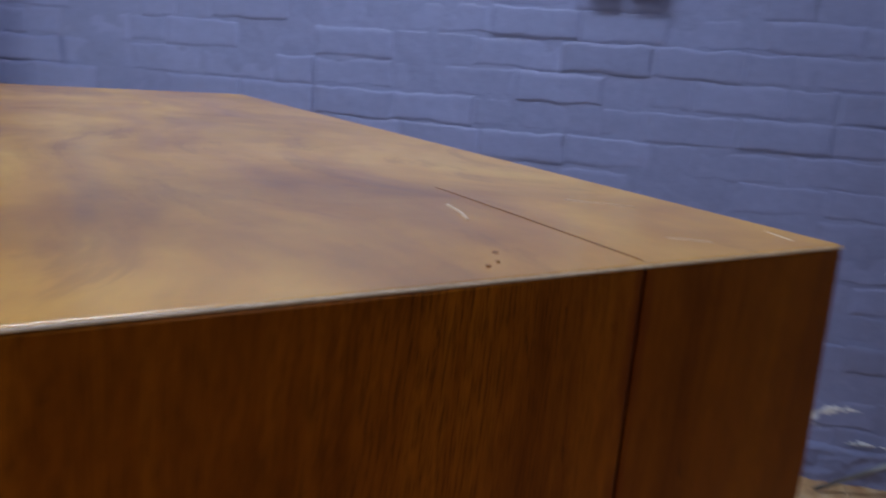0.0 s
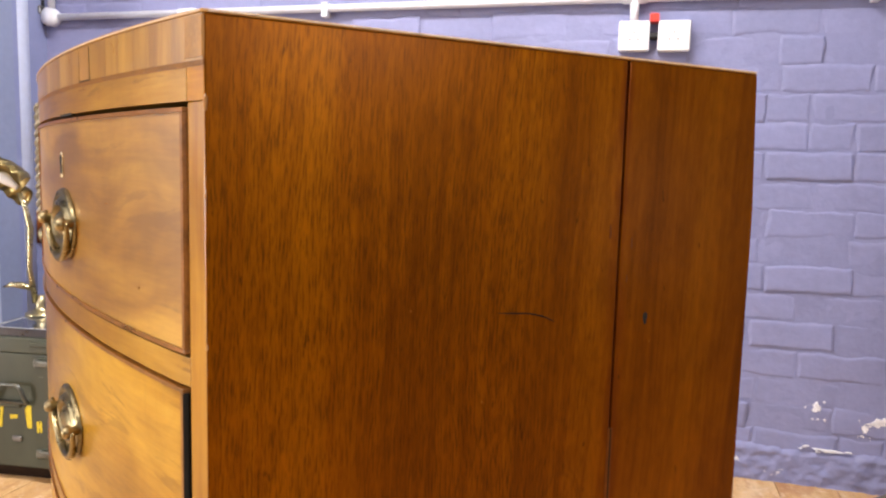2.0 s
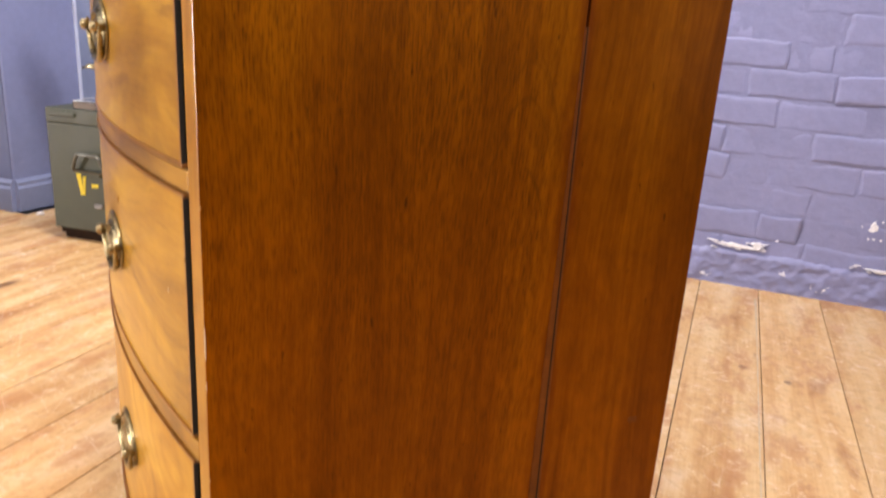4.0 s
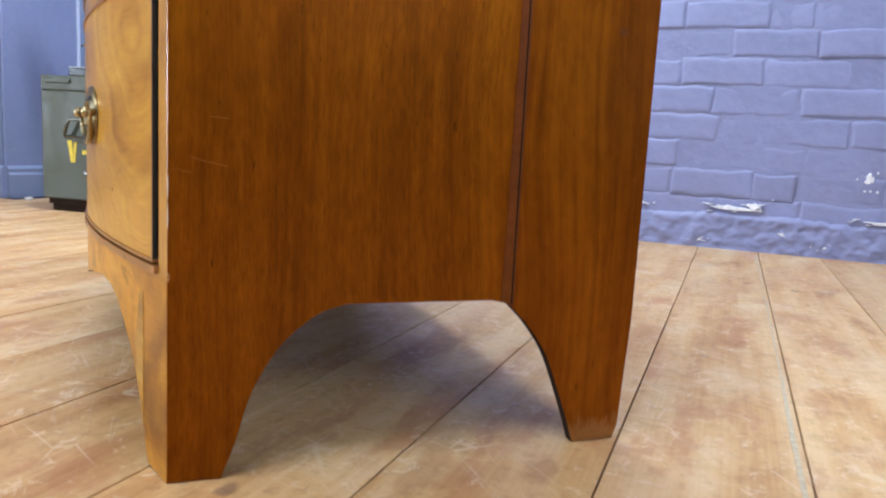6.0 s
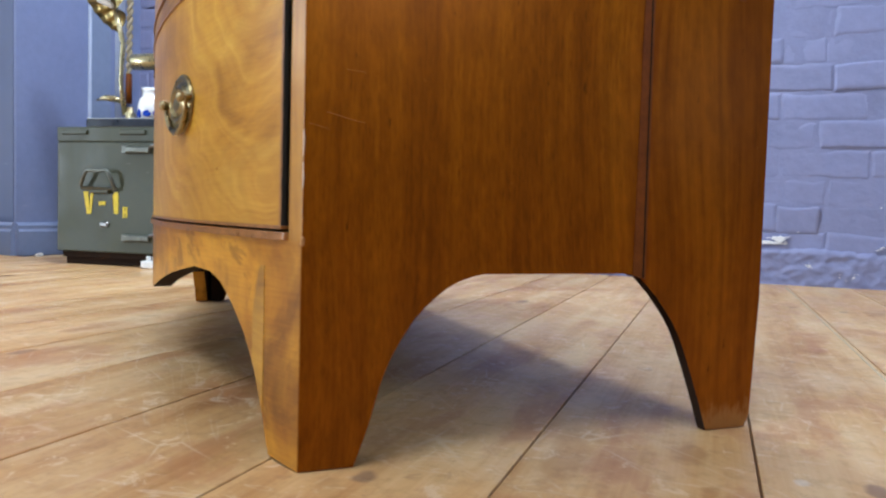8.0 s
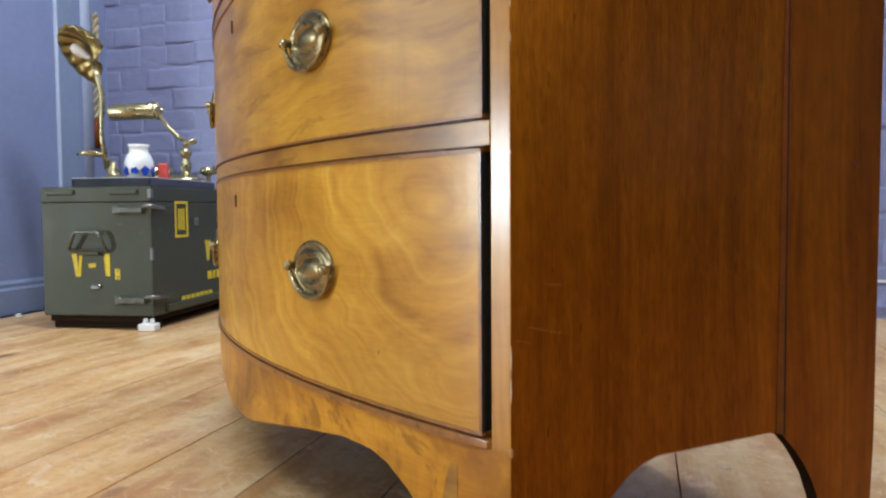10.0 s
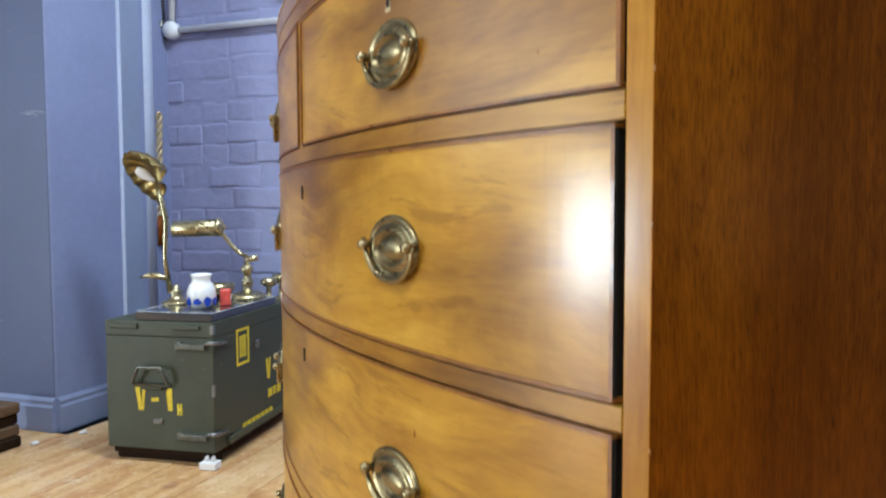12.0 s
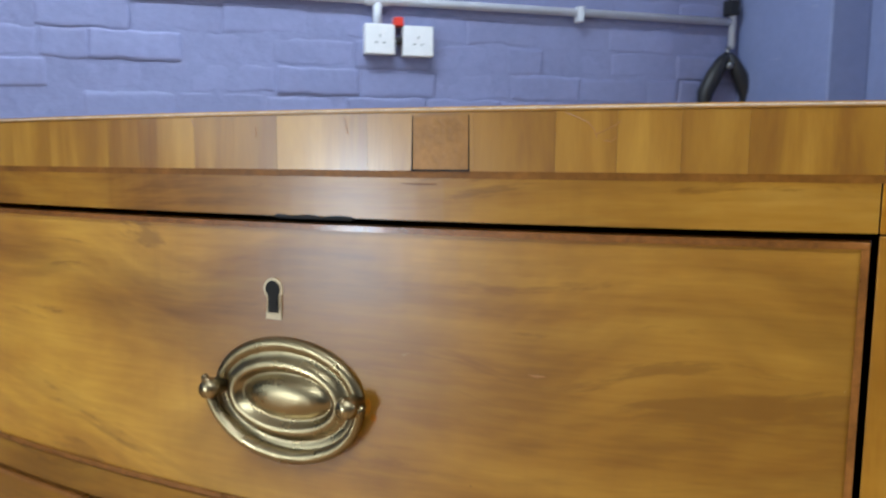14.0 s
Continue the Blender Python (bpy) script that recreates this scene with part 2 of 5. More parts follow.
M_stile = satin_veneer("stile_veneer", ((0.20, 0.074, 0.005), (0.31, 0.128, 0.008), (0.40, 0.188, 0.015), (0.50, 0.265, 0.030)), (30, 30, 2.0), 0.02, veins=0.06, along=(420, 420, 26))
M_top = satin_veneer("top_veneer", ((0.27, 0.106, 0.008), (0.46, 0.215, 0.020), (0.60, 0.320, 0.038), (0.70, 0.43, 0.08)), (2.0, 7.0, 2.0), 0.22, 0.8, veins=0.10, coat_rough=0.20)
M_swirl = satin_veneer("swirl_veneer", ((0.31, 0.132, 0.010), (0.445, 0.214, 0.018), (0.530, 0.286, 0.032), (0.64, 0.392, 0.066)), (2.2, 2.2, 5.0), 0.26, 0.42, 62.0, 0.55, 0.05, (-0.075, 0.345))


def crossband():
    """Short pieces of veneer with upright grain, each of its own shade."""
    n = Nodes("crossband_veneer")
    base = n.shifted(n.coord, 9.0)
    streak = n.noise(n.scaled(base, (38, 38, 5)), 1.0, 6, 0.62, 0.4)
    col = n.ramp(streak, (0.30, (0.215, 0.086, 0.006)), (0.48, (0.350, 0.165, 0.011)), (0.68, (0.49, 0.262, 0.028)))
    tone = n.ramp(n.random(), (0.0, (0.92, 0.90, 0.86)), (0.35, (0.98, 0.97, 0.95)), (0.8, (1.03, 1.03, 1.0)), (1.0, (0.97, 0.97, 0.98)))
    col = n.mix(1.0, col, tone, "MULTIPLY")
    n.bump(streak, 0.06, 0.0005)
    return n.done(col, 0.33, 0, 0.70, 0.22)


M_apron = satin_veneer("apron_veneer", ((0.180, 0.062, 0.002), (0.335, 0.132, 0.006), (0.480, 0.222, 0.012), (0.64, 0.355, 0.034)), (9, 9, 3.0), 0.22, 0.26, veins=0.24)
M_band = crossband()
M_patch = plain("pinkish_patch_veneer", (0.33, 0.160, 0.036), 0.35, vary=0.3, scale=60, coat=0.15, spec=0.3)
M_string = plain("brown_stringing", (0.20, 0.080, 0.010), 0.4, vary=0.35, scale=60, spec=0.2)
M_edge = plain("worn_edge_wood", (0.36, 0.17, 0.05), 0.4, vary=0.35, scale=60)
M_bead = plain("cock_bead_wood", (0.225, 0.085, 0.014), 0.32, vary=0.5, scale=70, coat=0.2, spec=0.4)
M_dark = plain("near_black_wood", (0.022, 0.011, 0.006), 0.8, vary=0.4, scale=25, spec=0.12)
M_filler = plain("red_brown_filler", (0.135, 0.036, 0.003), 0.45, vary=0.35, scale=40, spec=0.15)
M_amber = plain("amber_mark", (0.36, 0.130, 0.008), 0.35, vary=0.35, scale=150, spec=0.25)
M_pale = plain("pale_bone_inlay", (0.62, 0.50, 0.30), 0.5, vary=0.2, scale=200)
M_black = plain("black_hollow_and_gap_shade", (0.006, 0.005, 0.004), 0.8, vary=0.3)
M_scuff_glint = plain("pale_scuff_and_glint", (0.58, 0.44, 0.30), 0.6, vary=0.3, scale=90)


def old_brass(name, a, b, rough):
    n = Nodes(name)
    t = n.noise(n.coord, 90, 4)
    g = n.noise(n.coord, 18, 3)
    n.bump(t, 0.02, 0.0003)
    return n.done(n.ramp(g, (0.3, a), (0.7, b)), n.ramp(t, (0.3, rough - 0.06), (0.7, rough + 0.1)), 1.0)


M_handle = old_brass("antique_brass", (0.19, 0.148, 0.074), (0.36, 0.292, 0.162), 0.29)
M_brass = old_brass("polished_brass", (0.38, 0.33, 0.19), (0.55, 0.49, 0.31), 0.28)
M_shell = old_brass("dull_gilt_brass", (0.22, 0.17, 0.07), (0.40, 0.32, 0.14), 0.34)


def wall_paint(name, colour, lumps):
    """Blue-grey emulsion over masonry: mottled, scuffed, with brush noise."""
    n = Nodes(name)
    base = n.shifted(n.coord, 5.0)
    broad = n.noise(base, 2.2, 4)
    fine = n.noise(base, 45, 5, 0.6)
    lump = n.noise(base, 16, 4, 0.55)
    col = n.ramp(n.maths("ADD", n.maths("MULTIPLY", broad, 0.6), n.maths("MULTIPLY", fine, 0.4)),
                 (0.3, tuple(c * 0.84 for c in colour)), (0.7, tuple(c * 1.12 for c in colour)))
    scuff = n.noise(n.scaled(base, (5, 5, 22)), 1.0, 5, 0.7)
    col = n.mix(n.ramp(scuff, (0.66, 0.0), (0.78, 0.35)), col, (0.52, 0.54, 0.62))
    n.bump(n.maths("ADD", n.maths("MULTIPLY", lump, 1.3), n.maths("MULTIPLY", fine, 0.30)), lumps, 0.006)
    return n.done(col, n.ramp(fine, (0.3, 0.42), (0.7, 0.6)))


BLUE = (0.221, 0.234, 0.408)
M_brick = wall_paint("painted_brick", BLUE, 0.5)
M_mortar = wall_paint("painted_mortar", tuple(c * 0.95 for c in BLUE), 0.7)
M_plaster = wall_paint("painted_plaster", (0.212, 0.245, 0.420), 0.06)
M_navy = wall_paint("navy_paint", (0.085, 0.105, 0.205), 0.05)
# for the unseen walls, dark only to cut light bounced onto the chest
M_unseen_dark = wall_paint("unseen_dark_wall", (0.085, 0.090, 0.115), 0.10)
M_trim = wall_paint("painted_woodwork", (0.195, 0.230, 0.375), 0.05)
M_grey = wall_paint("painted_casing", (0.22, 0.265, 0.40), 0.04)
M_palepaint = wall_paint("pale_gloss_paint", (0.46, 0.52, 0.68), 0.03)
M_chip = plain("bare_plaster_chip", (0.72, 0.71, 0.74), 0.85, vary=0.25, scale=60)
M_ceiling = plain("white_ceiling_paint", (0.78, 0.78, 0.77), 0.8, vary=0.04, scale=8)
M_conduit = plain("white_gloss_conduit", (0.62, 0.64, 0.70), 0.35, vary=0.12, scale=20)
M_white = plain("white_plastic", (0.78, 0.78, 0.79), 0.35, vary=0.05, scale=30)
M_board = plain("pale_grey_board", (0.52, 0.54, 0.59), 0.4, vary=0.06, scale=12)
M_red = plain("red_plastic", (0.70, 0.05, 0.03), 0.35, vary=0.1)
M_pin = plain("grey_pin_hole", (0.28, 0.28, 0.29), 0.6)
M_steel = plain("dull_steel", (0.24, 0.24, 0.245), 0.38, 0.9, 0.2, 40)
M_blackp = plain("black_rubber", (0.014, 0.014, 0.016), 0.5, vary=0.3)


BROWN, TAN, DUST = (0.20, 0.115, 0.075), (0.40, 0.215, 0.085), (0.70, 0.64, 0.58)
FLOOR_MARKS = ((0.155, 0.384, 0.010, 0.015, 0.75, BROWN), (0.122, 0.264, 0.008, 0.014, 0.75, TAN), (0.127, 0.343, 0.008, 0.010, 0.6, DUST), (0.020, 0.045, 0.010, 0.014, 0.7, BROWN),
               (0.048, 0.309, 0.016, 0.028, 0.7, TAN), (-0.53, -0.245, 0.012, 0.024, 0.7, BROWN), (-0.717, 1.239, 0.012, 0.014, 0.8, BROWN), (-0.627, 1.288, 0.010, 0.012, 0.8, BROWN),
               (-0.444, 0.685, 0.006, 0.007, 0.8, BROWN), (-1.739, -0.209, 0.018, 0.036, 0.6, BROWN), (0.02, 0.21, 0.020, 0.10, 0.55, TAN))


def floor_boards():
    """Worn pine boards: grain along the board, stains, knots and pale scratches."""
    n = Nodes("worn_pine_boards")
    base = n.shifted(n.coord, 11.0)
    wob = n.noise(n.scaled(base, (2.5, 1.0, 1.0)), 1.0, 2)
    v = n.t.nodes.new("ShaderNodeVectorMath")
    v.operation = "MULTIPLY_ADD"
    n.link(wob, v.inputs[0])
    v.inputs[1].default_value = (0.07, 0, 0)
    n.link(base, v.inputs[2])
    grain = n.noise(n.scaled(v.outputs[0], (24, 1.3, 8)), 1.0, 4, 0.5)
    fibre = n.noise(n.scaled(base, (260, 7, 60)), 1.0, 3)
    blotch = n.noise(n.scaled(base, (9, 3.5, 4)), 1.0, 5, 0.6)
    tone = n.ramp(n.random(), (0.0, (0.90, 0.86, 0.80)), (0.5, (1.0, 1.0, 1.0)), (1.0, (1.08, 1.06, 1.04)))
    f = n.maths("ADD", n.maths("MULTIPLY", grain, 0.50), n.maths("ADD", n.maths("MULTIPLY", fibre, 0.16), n.maths("MULTIPLY", blotch, 0.34)))
    col = n.ramp(f, (0.34, (0.405, 0.205, 0.074)), (0.47, (0.550, 0.332, 0.146)), (0.60, (0.640, 0.443, 0.232)))
    col = n.mix(1.0, col, tone, "MULTIPLY")
    col = n.mix(n.ramp(blotch, (0.56, 0.0), (0.72, 0.40)), col, (0.68, 0.52, 0.35))
    col = n.mix(n.ramp(blotch, (0.28, 0.70), (0.40, 0.0)), col, (0.300, 0.125, 0.050))
    knots = n.node("ShaderNodeTexVoronoi", Vector=n.scaled(base, (6.5, 2.3, 1.0)), Scale=1.0)
    col = n.mix(n.ramp(knots.outputs["Distance"], (0.05, 0.85), (0.11, 0.0)), col, (0.115, 0.045, 0.018))
    scr = n.noise(n.scaled(base, (16, 50, 5)), 1.0, 2, 0.5, 0.5)
    col = n.mix(n.ramp(scr, (0.655, 0.0), (0.675, 0.25), (0.695, 0.0)), col, (0.78, 0.70, 0.60))
    wear = n.noise(n.scaled(n.coord, (6, 4, 4)), 1.0, 6, 0.68)
    col = n.mix(n.ramp(wear, (0.55, 0.0), (0.68, 0.38)), col, (0.64, 0.50, 0.37))
    spots = n.noise(n.scaled(base, (22, 12, 4)), 1.0, 3, 0.5)
    col = n.mix(n.ramp(spots, (0.20, 0.8), (0.29, 0.0)), col, (0.22, 0.13, 0.085))
    # old spills and rubbed patches that run over the boards, and crossing scratches
    place = n.t.nodes.new("ShaderNodeNewGeometry").outputs["Position"]
    aside = n.scaled(place, (1, 1, 1), (0.37, 0.71, 0.4137))
    ragged = n.maths("MULTIPLY", n.maths("SUBTRACT", n.noise(aside, 55.0, 4, 0.6), 0.5), 1.3)
    for x, y, rx, ry, strength, tint in FLOOR_MARKS:
        m = n.node("ShaderNodeMapping", Vector=place)
        m.vector_type = "TEXTURE"
        m.inputs["Location"].default_value = (x, y, 0)
        m.inputs["Rotation"].default_value = (0, 0, radians(48.15))
        m.inputs["Scale"].default_value = (rx, ry, 1)
        far = n.t.nodes.new("ShaderNodeVectorMath")
        far.operation = "LENGTH"
        n.link(m.outputs[0], far.inputs[0])
        col = n.mix(n.ramp(n.maths("ADD", far.outputs["Value"], ragged), (0.55, strength), (1.15, 0.0)), col, tint)
    grime = n.noise(aside, 57.3, 6, 0.72)
    col = n.mix(1.0, col, n.ramp(grime, (0.34, (0.84, 0.81, 0.77)), (0.52, (1.02, 1.02, 1.02))), "MULTIPLY")
    patch = n.noise(n.scaled(base, (16, 6.0, 2)), 1.0, 6, 0.62)
    col = n.mix(n.ramp(patch, (0.53, 0.0), (0.59, 0.40), (0.68, 0.62)), col, (0.390, 0.170, 0.070))
    bare = n.noise(n.scaled(aside, (30, 30, 30)), 1.0, 7, 0.74, 0.6)
    col = n.mix(n.ramp(bare, (0.57, 0.0), (0.63, 0.42)), col, (0.80, 0.64, 0.46))
    col = n.mix(n.ramp(bare, (0.30, 0.45), (0.38, 0.0)), col, (0.30, 0.150, 0.075))
    # crossing scratches, broken here and there
    bent = n.t.nodes.new("ShaderNodeVectorMath")
    bent.operation = "MULTIPLY_ADD"
    n.link(n.node("ShaderNodeTexNoise", Vector=aside, Scale=6.0, Detail=1.0).outputs["Color"], bent.inputs[0])
    bent.inputs[1].default_value = (0.02, 0.02, 0.0)
    n.link(aside, bent.inputs[2])
    for k, (size, turn) in enumerate(((7.0, 0.4), (11.0, 1.3))):
        m = n.node("ShaderNodeMapping", Vector=bent.outputs[0])
        m.inputs["Rotation"].default_value = (0, 0, turn)
        m.inputs["Scale"].default_value = (1.0, 2.4, 1.0)
        web = n.node("ShaderNodeTexVoronoi", Vector=m.outputs[0], Scale=size)
        web.feature = "DISTANCE_TO_EDGE"
        gaps = n.ramp(n.noise(n.scaled(aside, (8, 8, 1), (k * 4.0, 0, 0)), 1.0, 3, 0.6), (0.53, 0.0), (0.63, 0.26))
        col = n.mix(n.maths("MULTIPLY", gaps, n.ramp(web.outputs["Distance"], (0.004, 1.0), (0.014, 0.0))), col, (0.84, 0.74, 0.60))
    where = n.noise(aside, 3.5, 3)
    for k, turn in enumerate((0.5, 1.25, 2.2)):
        m = n.node("ShaderNodeMapping", Vector=place)
        m.inputs["Location"].default_value = (k * 3.1, k * 1.7, 0.43)
        m.inputs["Rotation"].default_value = (0, 0, turn)
        m.inputs["Scale"].default_value = (2.6, 38.0, 1.0)
        line = n.noise(m.outputs[0], 1.0, 1, 0.5, 0.25)
        thin = n.ramp(line, (0.650, 0.0), (0.660, 0.20), (0.670, 0.0))
        col = n.mix(n.maths("MULTIPLY", thin, n.ramp(where, (0.44 + 0.03 * k, 0.0), (0.56, 1.0))), col, (0.80, 0.73, 0.64))
    n.bump(n.maths("ADD", grain, n.maths("MULTIPLY", fibre, 0.4)), 0.16, 0.0015)
    return n.done(col, n.ramp(wear, (0.35, 0.34), (0.65, 0.55)), 0, 0.14, n.ramp(patch, (0.3, 0.18), (0.7, 0.34)), 0.28)


M_floor = floor_boards()
M_dust = plain("pale_floor_dust", (0.50, 0.41, 0.29), 0.8, vary=0.3, scale=120)
M_gap = plain("dusty_floor_gap", (0.020, 0.019, 0.020), 0.95, vary=0.4)


def army_paint():
    """Olive paint with rubbed edges and grey scuffs."""
    n = Nodes("olive_paint")
    a = n.noise(n.coord, 11, 5, 0.65)
    b = n.noise(n.coord, 70, 4)
    col = n.ramp(a, (0.3, (0.036, 0.042, 0.026)), (0.7, (0.057, 0.064, 0.040)))
    col = n.mix(n.ramp(n.noise(n.scaled(n.coord, (9, 9, 30)), 1.0, 6, 0.7), (0.64, 0.0), (0.74, 0.5)), col, (0.24, 0.25, 0.21))
    n.bump(b, 0.12, 0.001)
    return n.done(col, n.ramp(a, (0.3, 0.42), (0.7, 0.6)))


M_olive = army_paint()
M_clasp = plain("dark_scuffed_steel", (0.125, 0.130, 0.115), 0.36, 0.6, 0.5, 60)
M_yellow = plain("yellow_stencil_paint", (0.70, 0.55, 0.03), 0.6, vary=0.25, scale=80)

# ---- mesh helpers ----


def finish(bm, name, material, smooth=False):
    bmesh.ops.recalc_face_normals(bm, faces=bm.faces)
    me = bpy.data.meshes.new(name)
    bm.to_mesh(me)
    bm.free()
    for f in me.polygons:
        f.use_smooth = smooth
    me.materials.append(material)
    return me


def part(name, bm, material, parent=None, label="", smooth=False):
    ob = new(name, bm if isinstance(bm, bpy.types.Mesh) else finish(bm, name, material, smooth))
    if parent is not None:
        ob.parent = parent
    return tagged(ob, label)


def thing(name, label, category, m=None, group="", kind=""):
    ob = new(name)
    ob.empty_display_size = 0.05
    if m is not None:
        ob.matrix_world = m
    return tagged(ob, label, category, group, kind)


def fit(name, mesh, m, parent, label=""):
    ob = new(name, mesh)
    ob.parent = parent
    ob.matrix_local = m
    return tagged(ob, label)


def add_box(bm, x0, x1, y0, y1, z0, z1, bevel=0.0, segs=1):
    vs = [bm.verts.new((x, y, z)) for z in (z0, z1) for y in (y0, y1) for x in (x0, x1)]
    idx = ((0, 2, 3, 1), (4, 5, 7, 6), (0, 1, 5, 4), (2, 6, 7, 3), (0, 4, 6, 2), (1, 3, 7, 5))
    fs = [bm.faces.new([vs[i] for i in f]) for f in idx]
    if bevel:
        es = list({e for f in fs for e in f.edges})
        bmesh.ops.bevel(bm, geom=es, offset=bevel, segments=segs, affect="EDGES", profile=0.6)
    return bm


def box(x0, x1, y0, y1, z0, z1, bevel=0.0, segs=1):
    return add_box(bmesh.new(), x0, x1, y0, y1, z0, z1, bevel, segs)


def prism(points, axis, a, b, bevel=0.0):
    """A flat outline pushed from a to b along an axis: 'x' takes (y, z), 'y' takes (x, z), 'z' takes (x, y)."""
    bm = bmesh.new()
    put = {"x": lambda p, d: (d, p[0], p[1]), "y": lambda p, d: (p[0], d, p[1]), "z": lambda p, d: (p[0], p[1], d)}[axis]
    lo = [bm.verts.new(put(p, a)) for p in points]
    hi = [bm.verts.new(put(p, b)) for p in points]
    k = len(points)
    caps = [bm.faces.new(lo), bm.faces.new(hi)]
    for i in range(k):
        bm.faces.new((lo[i], lo[(i + 1) % k], hi[(i + 1) % k], hi[i]))
    if bevel:
        es = list({e for f in caps for e in f.edges})
        bmesh.ops.bevel(bm, geom=es, offset=bevel, segments=2, affect="EDGES", profile=0.6)
    bmesh.ops.triangulate(bm, faces=[f for f in bm.faces if len(f.verts) > 4])
    return bm


def lathe(profile, segs=24, ax=1.0, ay=1.0, bm=None, m=None):
    """Turned form round z from (radius, height) pairs; ax and ay stretch it to an oval."""
    bm = bm or bmesh.new()
    rings = []
    for r, h in profile:
        if r < 1e-6:
            rings.append([bm.verts.new((0, 0, h))])
        else:
            rings.append([bm.verts.new((ax * r * math.cos(2 * math.pi * i / segs), ay * r * math.sin(2 * math.pi * i / segs), h)) for i in range(segs)])
    for a, b in zip(rings, rings[1:]):
        for i in range(segs):
            j = (i + 1) % segs
            quad = [a[i % len(a)], a[j % len(a)], b[j % len(b)], b[i % len(b)]]
            quad = list(dict.fromkeys(quad))
            if len(quad) > 2:
                bm.faces.new(quad)
    for ring in (rings[0], rings[-1]):
        if len(ring) > 2:
            bm.faces.new(ring)
    if m is not None:
        bmesh.ops.transform(bm, matrix=m, verts=[v for r in rings for v in r])
    return bm


def tube(points, radius, segs=10, bm=None, closed=False):
    """A round bar along a line of points; radius may be one number or one for each point."""
    bm = bm or bmesh.new()
    pts = [Vector(p) for p in points]
    rad = radius if isinstance(radius, (list, tuple)) else [radius] * len(pts)
    rings = []
    side = None
    for i, p in enumerate(pts):
        a = pts[i - 1] if (i or closed) else p
        b = pts[(i + 1) % len(pts)] if (i + 1 < len(pts) or closed) else p
        d = (b - a).normalized()
        if side is None:
            side = d.orthogonal().normalized()
        side = (side - d * side.dot(d)).normalized()
        up = d.cross(side)
        rings.append([bm.verts.new(p + rad[i] * (side * math.cos(2 * math.pi * k / segs) + up * math.sin(2 * math.pi * k / segs))) for k in range(segs)])
    pairs = list(zip(rings, rings[1:])) + ([(rings[-1], rings[0])] if closed else [])
    for a, b in pairs:
        for k in range(segs):
            bm.faces.new((a[k], a[(k + 1) % segs], b[(k + 1) % segs], b[k]))
    if not closed:
        bm.faces.new(rings[0])
        bm.faces.new(rings[-1])
    return bm


def blob(rng, rx, rz, n=14, rough=0.45):
    """An uneven flat outline, for chips and stains."""
    return [(rx * math.cos(2 * math.pi * i / n) * (1 - rough * rng.random()), rz * math.sin(2 * math.pi * i / n) * (1 - rough * rng.random())) for i in range(n)]


# ---- room ----
WALL = 2.016      # the brick face, along the room's Y
LEFT, RIGHT, SOUTH = -2.00, 1.42, 3.6
PIER_L, PIER_R = 1.43, 1.60


def structure(name, bm, material, label, category, smooth=False):
    ob = part(name, bm, material, None, label, smooth)
    ob.matrix_world = ROOM
    return tagged(ob, label, category, kind="structure")


ceiling = structure("ceiling", box(-4.2, 3.2, -3.6, 2.3, 2.70, 2.80), M_ceiling, "plain white painted ceiling", "ceiling")
wall_brick = structure("wall_brick", box(-2.25, 1.75, WALL + 0.012, WALL + 0.25, -0.02, 2.70), M_mortar, "blue-grey painted brick wall, chipped near the floor", "wall")
bm = box(-4.2, LEFT, PIER_L, 2.26, -0.02, 2.70, 0.004)
structure("wall_left_pier", bm, M_plaster, "smooth blue-grey plastered pier beside the brick wall", "wall")
structure("wall_left_panel", box(-4.2, LEFT - 0.004, PIER_L - 0.004, PIER_L, 0.10, 2.70, 0.001), M_navy, "dark navy painted face of the pier above its skirting", "wall")
bm = box(RIGHT, 1.56, PIER_R, 2.26, -0.02, 2.70, 0.004)
add_box(bm, 1.56, 3.2, 1.2, 2.26, -0.02, 2.70, 0.004)
structure("wall_right_pier", bm, M_plaster, "smooth blue-grey plastered pier in two steps", "wall")
# unseen walls added to close the room, dark to hold bounced light down
bm = box(-4.32, -4.2, -0.05, 2.26, -0.02, 2.70)
add_box(bm, -4.32, -4.2, -3.6, -2.25, -0.02, 2.70)
add_box(bm, -4.32, -4.2, -2.25, -1.45, -0.02, 0.14)
add_box(bm, -4.32, -4.2, -1.45, -0.05, -0.02, 0.95)
add_box(bm, -4.32, -4.2, -2.25, -1.85, 0.95, 2.70)
add_box(bm, -4.32, -4.2, -1.85, -0.05, 2.45, 2.70)
structure("wall_west", bm, M_unseen_dark, "unseen wall, kept dark to cut bounced light, with two window openings", "wall")
structure("wall_south", box(-4.32, 3.32, -3.72, -3.6, -0.02, 2.70), M_unseen_dark, "unseen wall, kept dark to cut bounced light", "wall")
bm = box(3.2, 3.32, -3.6, -2.42, -0.02, 2.70)
add_box(bm, 3.2, 3.32, -1.08, -0.32, -0.02, 2.70)
add_box(bm, 3.2, 3.32, -2.42, -1.08, -0.02, 1.48)
add_box(bm, 3.2, 3.32, -2.42, -1.08, 2.42, 2.70)
add_box(bm, 3.2, 3.32, 0.02, 2.26, -0.02, 2.70)
add_box(bm, 3.2, 3.32, -0.32, 0.02, -0.02, 0.46)
add_box(bm, 3.2, 3.32, -0.32, 0.02, 1.10, 2.70)
structure("wall_east", bm, M_unseen_dark, "unseen wall, kept dark to cut bounced light, with a narrow and a wide opening", "wall")

